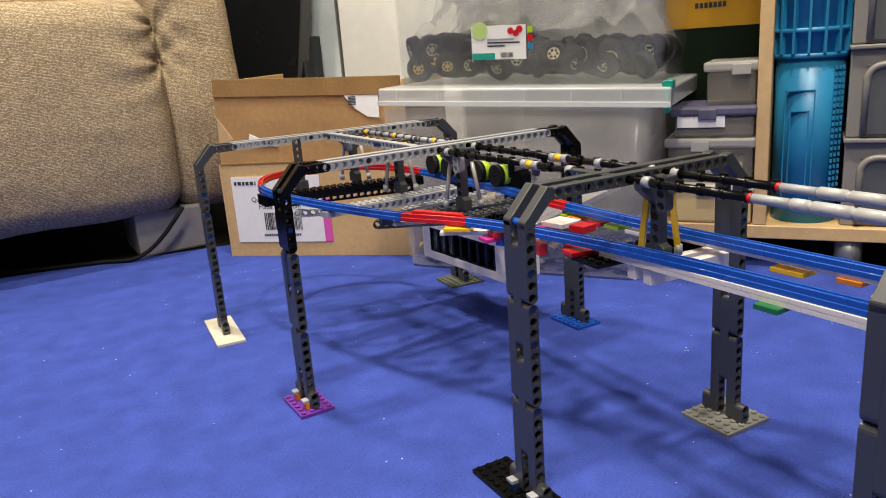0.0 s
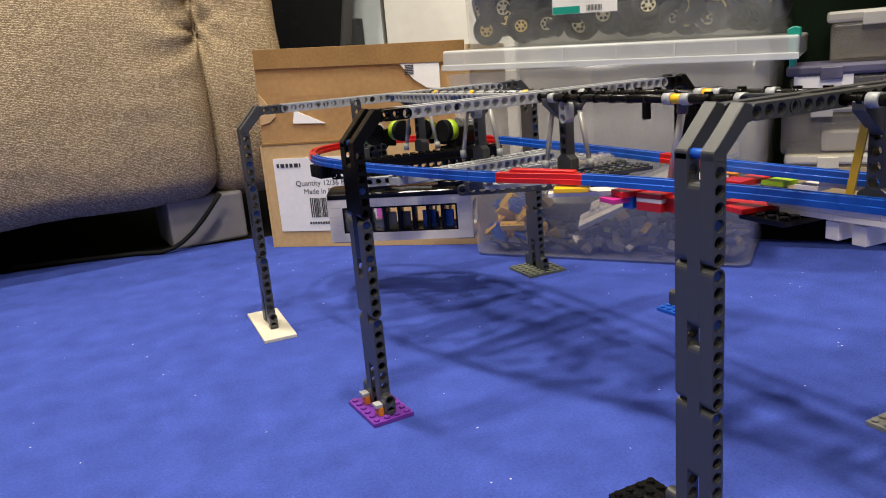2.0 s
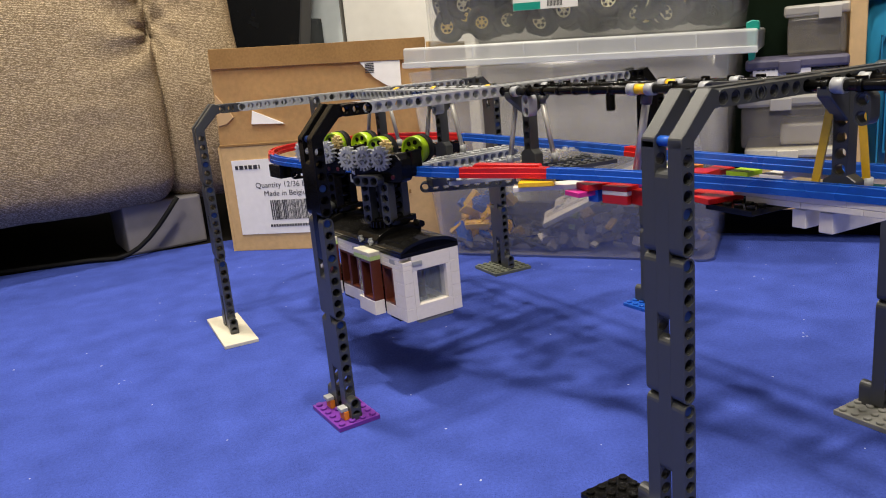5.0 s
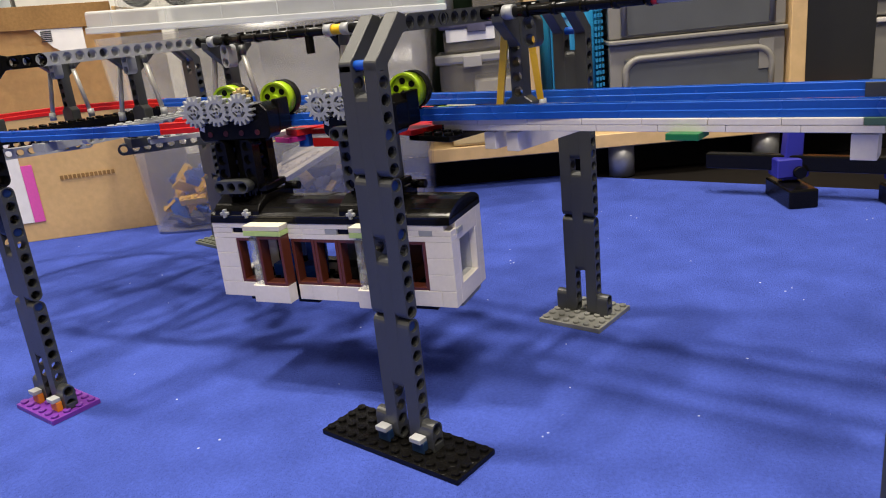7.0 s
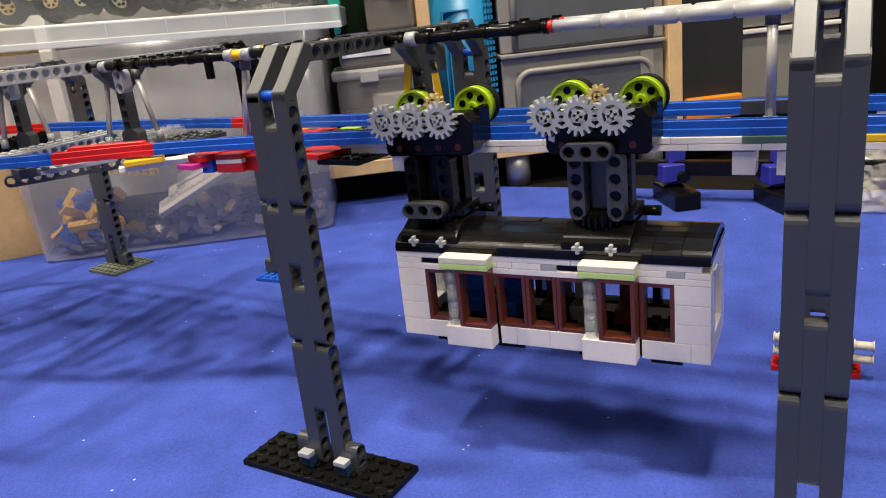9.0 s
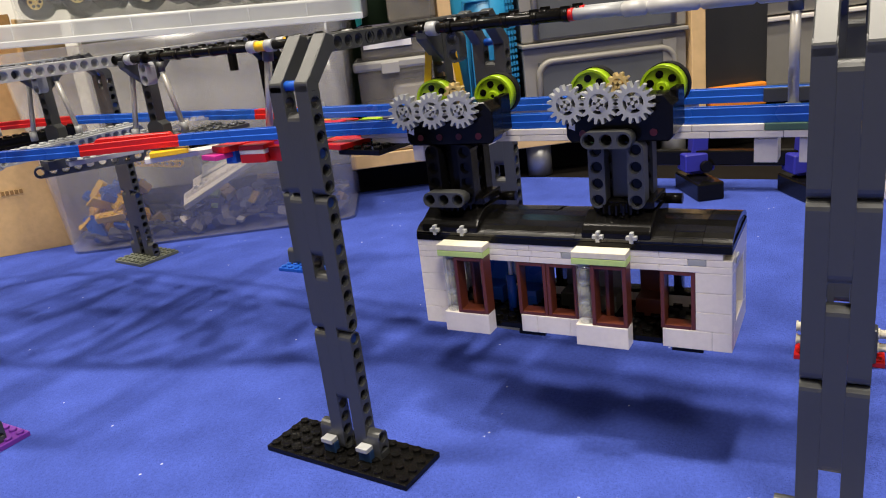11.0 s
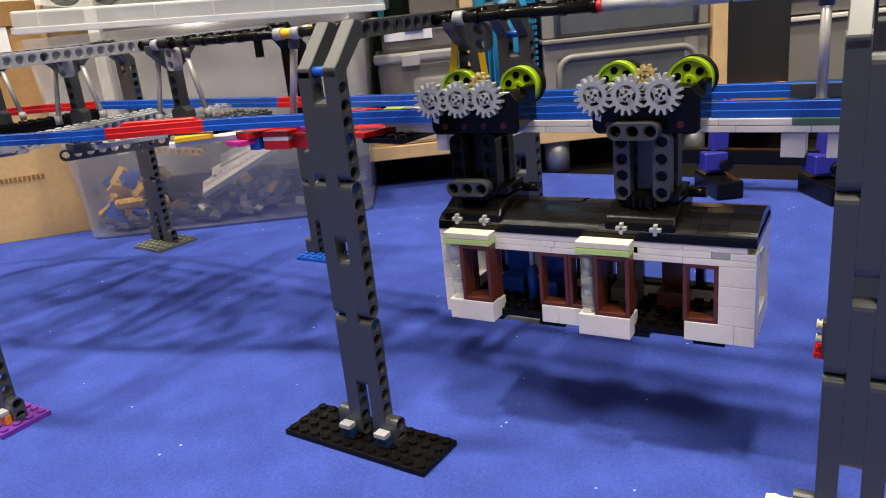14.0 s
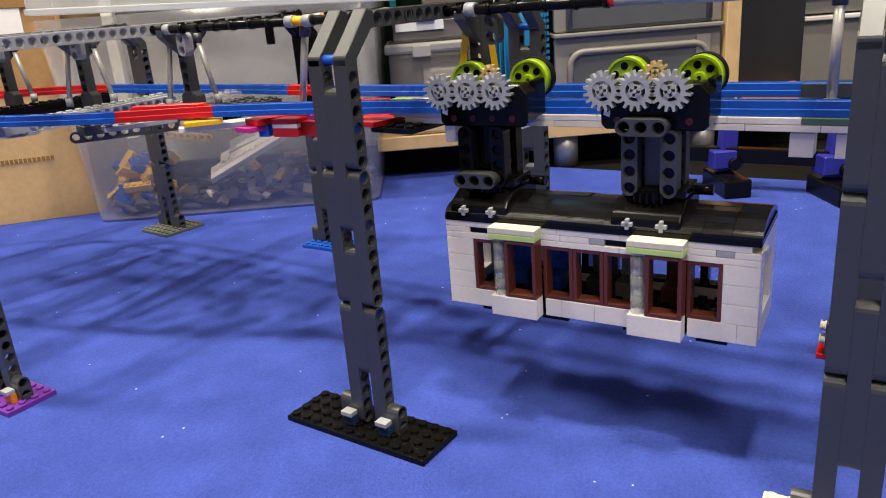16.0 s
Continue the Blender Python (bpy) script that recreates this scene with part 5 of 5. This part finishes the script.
for k in range(3):
    o = thing("loose_brick", "large pale smooth flat piece leaning inside the bin", "toy brick", "loose bricks in the bin", B1 @ pose(0.045 + 0.01 * k, 0.022 + 0.02 * k, 0.078 + 0.008 * k, 20, -26 + 3 * k, 2))
    put("panel", bow(box(-0.085, 0.085, -0.012, 0.02, -0.001, 0.001, 0), 0.0004, 1), WHITE if k < 2 else LIGHT_GREY, o)
    put("panel_rib", box(-0.085, 0.085, -0.0135, -0.0121, -0.003, 0.003, 0.0003), LIGHT_GREY, o)

# ---- shelf unit ----
SH = wp(0, 0.58)
shelf = thing("shelf_unit", "pale pine shelf unit on steel feet", "shelf", m=SH)
for u0, u1 in ((0.110, 0.126), (0.419, 0.437)):
    put("post", bow(box(u0, u1, 0, 0.30, 0.0575, 0.4698, 0), 0.001, 1), PINE, shelf)
put("board", bow(box(-0.02, 0.50, -0.002, 0.30, 0.040, 0.0572, 0), 0.001, 1), PINE, shelf)
# Unseen upper board, added to keep ceiling light off the shelf's contents.
put("board", bow(box(-0.02, 0.68, -0.002, 0.30, 0.470, 0.488, 0), 0.001, 1), PINE, shelf)
# Back sheet coloured near black for the unlit depth of the shelf.
put("back_panel", box(-0.30, 1.2, 0.303, 0.312, 0, 1.3, 0), SHELF_SHADE, shelf)
# Near-black sheet added where only shade lies under the bottom board.
put("under_shelf_shade", box(-0.30, 1.2, 0.045, 0.055, 0, 0.0395, 0), SHELF_SHADE, shelf)
put("side_board", bow(box(0.441, 0.521, 0.012, 0.29, 0.0575, 0.4698, 0), 0.001, 1), material("dark_grey_board", (0.014, 0.014, 0.013), 0.5, grain=0.1, scale=40), shelf)
for u in (0.222, 0.40):
    bm = bmesh.new()
    add_cyl(bm, (u, 0.02, 0.0), (u, 0.02, 0.040), 0.016, None, 24)
    put("steel_foot", bm, STEEL, shelf)
ob = thing("orange_tray", "orange plastic tray on the bottom shelf", "tray", m=SH)
put("tray", bow(box(0.442, 0.515, -0.002, 0.011, 0.0575, 0.086, 0), 0.002, 2), ORANGE, ob)

bb = thing("blue_tub", "tall bright blue plastic tub with ribbed rim", "tub", m=SH)
bm = bmesh.new()
add_cyl(bm, (0.168, 0.055, 0.0575), (0.168, 0.055, 0.262), 0.0385, 0.0405, 40)
put("body", bm, CYAN, bb)
for z0, z1, r in ((0.262, 0.268, 0.044), (0.292, 0.298, 0.046), (0.345, 0.353, 0.049)):
    put("rim_ring", cyl((0.168, 0.055, z0), (0.168, 0.055, z1), r, None, 40), CYAN, bb)
put("neck", cyl((0.168, 0.055, 0.268), (0.168, 0.055, 0.60), 0.0405, 0.044, 40), CYAN, bb)
for k in range(7):
    a = radians(200 + 22 * k)
    put("rib", box(-0.0015, 0.0015, -0.0475, -0.040, 0.268, 0.345, 0.0004), CYAN, bb, pose(0.168, 0.055, 0, 0, 0, 200 + 22 * k - 270))
for x0, x1, z0, z1 in ((-0.024, 0.010, 0.085, 0.225), (-0.018, 0.004, 0.10, 0.20)):
    bm = bmesh.new()
    for a in ((x0, x0 + 0.0015, z0, z1), (x1 - 0.0015, x1, z0, z1), (x0, x1, z0, z0 + 0.0015), (x0, x1, z1 - 0.0015, z1)):
        add_box(bm, a[0], a[1], -0.0412, -0.034, a[2], a[3])
    put("panel_edge", bm, CYAN, bb, pose(0.165, 0.055, 0))
for r_ in range(22):
    for c in range(3):
        put("stud", box(0.0285 + 0.0042 * c, 0.0312 + 0.0042 * c, -0.034 + 0.004 * c, -0.022, 0.090 + 0.0075 * r_, 0.0945 + 0.0075 * r_, 0), CYAN, bb, pose(0.166, 0.052, 0))

FRAME_GREY = material("grey_drawer_frame_plastic", (0.235, 0.222, 0.195), 0.4, grain=0.04, scale=60)
for k, z in enumerate((0.0575, 0.1665, 0.2755)):
    dw = thing("drawer_box", "translucent grey plastic drawer with a recessed front", "drawer", "stacked plastic drawers", SH)
    h = 0.103
    put("front", bow(box(0.210, 0.417, 0.012, 0.022, z, z + h, 0), 0.002, 2), FRAME_GREY, dw)
    put("top_rail", bow(box(0.208, 0.4175, 0.004, 0.24, z + h + 0.0002, z + h + 0.0055, 0), 0.0015, 2), FRAME_GREY, dw)
    bm = bmesh.new()
    pts = []
    x0, x1, z0, z1, r = 0.228, 0.400, z - 0.002, z + h - 0.018, 0.018
    for cx, cz, a0 in ((x1 - r, z1 - r, 0), (x0 + r, z1 - r, 90)):
        for i in range(7):
            a = radians(a0 + 15 * i)
            pts.append((cx + r * math.cos(a), 0.0085, cz + r * math.sin(a)))
    add_tube(bm, [(x1, 0.0085, z + 0.004)] + pts + [(x0, 0.0085, z + 0.004)], 0.0042, 8)
    put("front_ridge", bm, FRAME_GREY, dw)
    put("front_panel", box(x0, x1, 0.0085, 0.0115, z + 0.004, z1, 0.0005), material("smoky_drawer_panel", (0.10, 0.105, 0.105), 0.35, grain=0.08, scale=30), dw)
    put("label_tab", box(0.385, 0.402, 0.0070, 0.0084, z + 0.06, z + 0.095, 0.0003), FRAME_GREY, dw)
    put("tray", box(0.214, 0.413, 0.0225, 0.24, z + 0.002, z + h - 0.006, 0.001), DRAWER, dw)
for z, hh in ((0.0575, 0.098), (0.164, 0.02)):
    dw = thing("drawer_box", "pale plastic drawer beside the dark board", "drawer", "stacked plastic drawers", SH)
    put("front", bow(box(0.528, 0.66, 0.03, 0.04, z, z + hh, 0), 0.002, 2), FRAME_GREY, dw)
    put("top_rail", bow(box(0.527, 0.66, 0.024, 0.24, z + hh + 0.0003, z + hh + 0.0062, 0), 0.0015, 2), WHITE, dw)

# food boxes stacked beside the post
def food_box(u0, u1, z0, z1, n0, mat, lid_mat, label):
    o = thing("food_box", label, "food container", "stacked food containers", SH)
    put("tub", bow(box(u0, u1, n0, n0 + 0.09, z0, z1 - 0.012, 0), 0.004, 2), mat, o)
    put("lid", bow(box(u0 - 0.004, u1 + 0.003, n0 - 0.004, n0 + 0.094, z1 - 0.0118, z1, 0), 0.003, 2), lid_mat, o)
    put("latch", bow(box(u0 + 0.03, u0 + 0.052, n0 - 0.0062, n0 - 0.0045, z1 - 0.016, z1 - 0.003, 0), 0.0008, 1), lid_mat, o)


DIM = clear_plastic("dim_food_box_plastic", (0.55, 0.51, 0.45), 0.74, 0.2)
DIM_LID = clear_plastic("dim_food_lid_plastic", (0.62, 0.60, 0.56), 0.5, 0.25)
VIOLET = material("violet_contents", (0.09, 0.085, 0.14), 0.5, grain=0.2, scale=60)
food_box(0.012, 0.108, 0.0575, 0.112, 0.0, TAN, CREAM, "cream plastic food container with lid")
food_box(0.004, 0.108, 0.1125, 0.170, -0.006, DIM, DIM_LID, "shallow clear food container with milky lid")
food_box(0.012, 0.108, 0.1705, 0.210, -0.004, DIM, VIOLET, "dark food container with a violet lid")
food_box(0.050, 0.108, 0.2105, 0.264, 0.006, DIM, DIM_LID, "small clear food container with milky lid")
ct = thing("stored_block", "cream block kept inside the clear food container", "contents", m=SH)
put("block", bow(box(0.045, 0.096, 0.006, 0.07, 0.1132, 0.138, 0), 0.004, 2), CREAM, ct)
note = thing("paper_label", "white paper label stuck over a food container lid", "label", m=SH)
put("sheet", bow(box(0.016, 0.074, -0.0062, -0.0056, 0.184, 0.208, 0), 0.0002, 1), PAPER, note)
bars(note, "printed_line", pose(0.020, -0.0063, 0.198), INK, [(0.005 * k, 0.0036) for k in range(8)], 0.0016)
bxy = thing("yellow_carton", "yellow and green printed carton on the shelf", "carton", m=SH)
put("upper", box(-0.02, 0.108, 0.12, 0.22, 0.306, 0.45), material("yellow_carton_print", (0.48, 0.26, 0.018), 0.6, grain=0.05, scale=40, spec=0.2), bxy)
put("lower", box(-0.018, 0.108, 0.121, 0.22, 0.0577, 0.3058), material("green_carton_print", (0.005, 0.013, 0.006), 0.7, grain=0.1, scale=40, spec=0.1), bxy)
bars(bxy, "print_bar", pose(0.02, 0.1200, 0.332), INK, [(0.006 * k, 0.0045) for k in range(7)], 0.007)

# ---- bar clamps lying on the floor, and a plastic bag ----
cl = thing("bar_clamp", "blue and black bar clamp standing on the floor", "clamp")
a, b = WU * 0.292 + WN * 0.47, WU * 0.62 + WN * 0.25
bm = bmesh.new()
d = (b - a)
add_box(bm, 0, d.length, -0.006, 0.006, 0.030, 0.046, 0.0015)
ang = math.degrees(math.atan2(d.y, d.x))
put("bar", bm, BLACK, cl, pose(a.x, a.y, 0, 0, 0, ang))
for k, (u, n) in enumerate(((0.362, 0.425), (0.449, 0.365), (0.555, 0.30))):
    p = WU * u + WN * n
    m = pose(p.x, p.y, 0, 0, 0, -57)
    put("bracket", bow(prism([(-0.009, 0.02), (0.010, 0.02), (0.012, 0.085), (-0.004, 0.085)], -0.007, 0.007), 0.001, 1), CLAMP_BLUE, cl, m)
    put("collar", bow(box(-0.017, 0.015, -0.014, 0.012, 0.024, 0.044, 0), 0.0015, 1), CLAMP_BLUE, cl, m)
    put("foot", bow(box(-0.016, 0.012, -0.045, 0.022, 0, 0.019, 0), 0.002, 2), BLACK, cl, m)
    put("screw", cyl((0.004, -0.02, 0.030), (0.004, -0.012, 0.030), 0.006), BLACK, cl, m)
bag = bmesh.new()
bmesh.ops.create_icosphere(bag, subdivisions=4, radius=0.045)
for v in bag.verts:
    k = 1 + 0.35 * noise.noise(v.co * 40) + 0.25 * noise.noise(v.co * 95)
    v.co = Vector((v.co.x * k * 1.2, v.co.y * k, max(v.co.z * k * 0.75, -0.024)))
tagged(put("plastic_bag", bag, CLEAR, None, pose(0.575, -0.275, 0.0242)), "crumpled clear plastic bag lying on the floor", "bag")


# ---- movement ----
DOOR_ROWS = [(0.0, 0.0), (10.2, 0.0), (10.7, -0.008), (11.3, -0.0175), (11.6, -0.0215), (12.0, -0.0225), (15.15, -0.0225), (15.3, -0.016), (15.4, -0.0095), (15.6, 0.0), (16.0, 0.0)]
CAR_ROWS = [(0.0, 0.187, 0.324, 2), (0.5, 0.172, 0.382, 0), (1.0, 0.169, 0.448, 10), (1.5, 0.138, 0.486, 30.5), (2.0, 0.096, 0.498, 50), (2.4, 0.060, 0.515, 94), (2.8, 0.0225, 0.5090, 131), (3.0, 0.0115, 0.4940, 139), (3.2, 0.0045, 0.4760, 146),
            (3.9, -0.004, 0.398, 165), (4.7, 0.001, 0.325, 178), (5.5, 0.0125, 0.2450, 187.0), (6.0, 0.0240, 0.1810, 199.0), (6.5, 0.0426, 0.1285, 201), (7.0, 0.0537, 0.0755, 193.6), (7.5, 0.0650, 0.0215, 186.5), (8.0, 0.0758, -0.0325, 182.5),
            (8.5, 0.0755, -0.087, 181.4), (8.8, 0.0758, -0.105, 181.3), (9.1, 0.0758, -0.108, 181.3), (16.0, 0.0758, -0.108, 181.3)]
# wheels and gears turn with the way travelled, until the car stops
SPIN_ROWS, turned = [], 0.0
for k in range(0, 37):
    t = 9.1 * k / 36
    SPIN_ROWS.append((t, turned))
    turned += 34 if t < 8.4 else 20 if t < 8.8 else 6
SPIN_ROWS.append((16.0, SPIN_ROWS[-1][1]))



def tangent(x, y):
    """Heading in degrees of the rail nearest to a plan point, as the car's turn counts it."""
    i = min(range(1, len(LOOP) - 1), key=lambda k: (LOOP[k].x - x) ** 2 + (LOOP[k].y - y) ** 2)
    d = LOOP[min(i + 2, len(LOOP) - 1)] - LOOP[max(i - 2, 0)]
    return math.degrees(math.atan2(-d.x, d.y)) % 360


def swivel(yc):
    rows = []
    for t, x, y, a in CAR_ROWS:
        p = pose(x, y, 0, 0, 0, a) @ Vector((-0.022, yc, 0))
        turn = (tangent(p.x, p.y) - a + 180) % 360 - 180
        turn += {4.7: 6, 5.5: 10, 6.0: 2}.get(t, 0)
        rows.append((t, pose(0, yc, 0, 0, 0, max(min(turn, 50), -50))))
    return rows


def motions():
    walk(car, [(t, pose(x, y, 0, 0, 0, a)) for t, x, y, a in CAR_ROWS])
    for d in doors:
        walk(d, [(t, pose(0, y, 0)) for t, y in DOOR_ROWS])
    for hs, yc in BOGIES:
        walk(hs, swivel(yc))
    for part_ob, x, y, z, way in SPINNERS:
        walk(part_ob, [(t, pose(x, y, z, a * way)) for t, a in SPIN_ROWS])


motions()
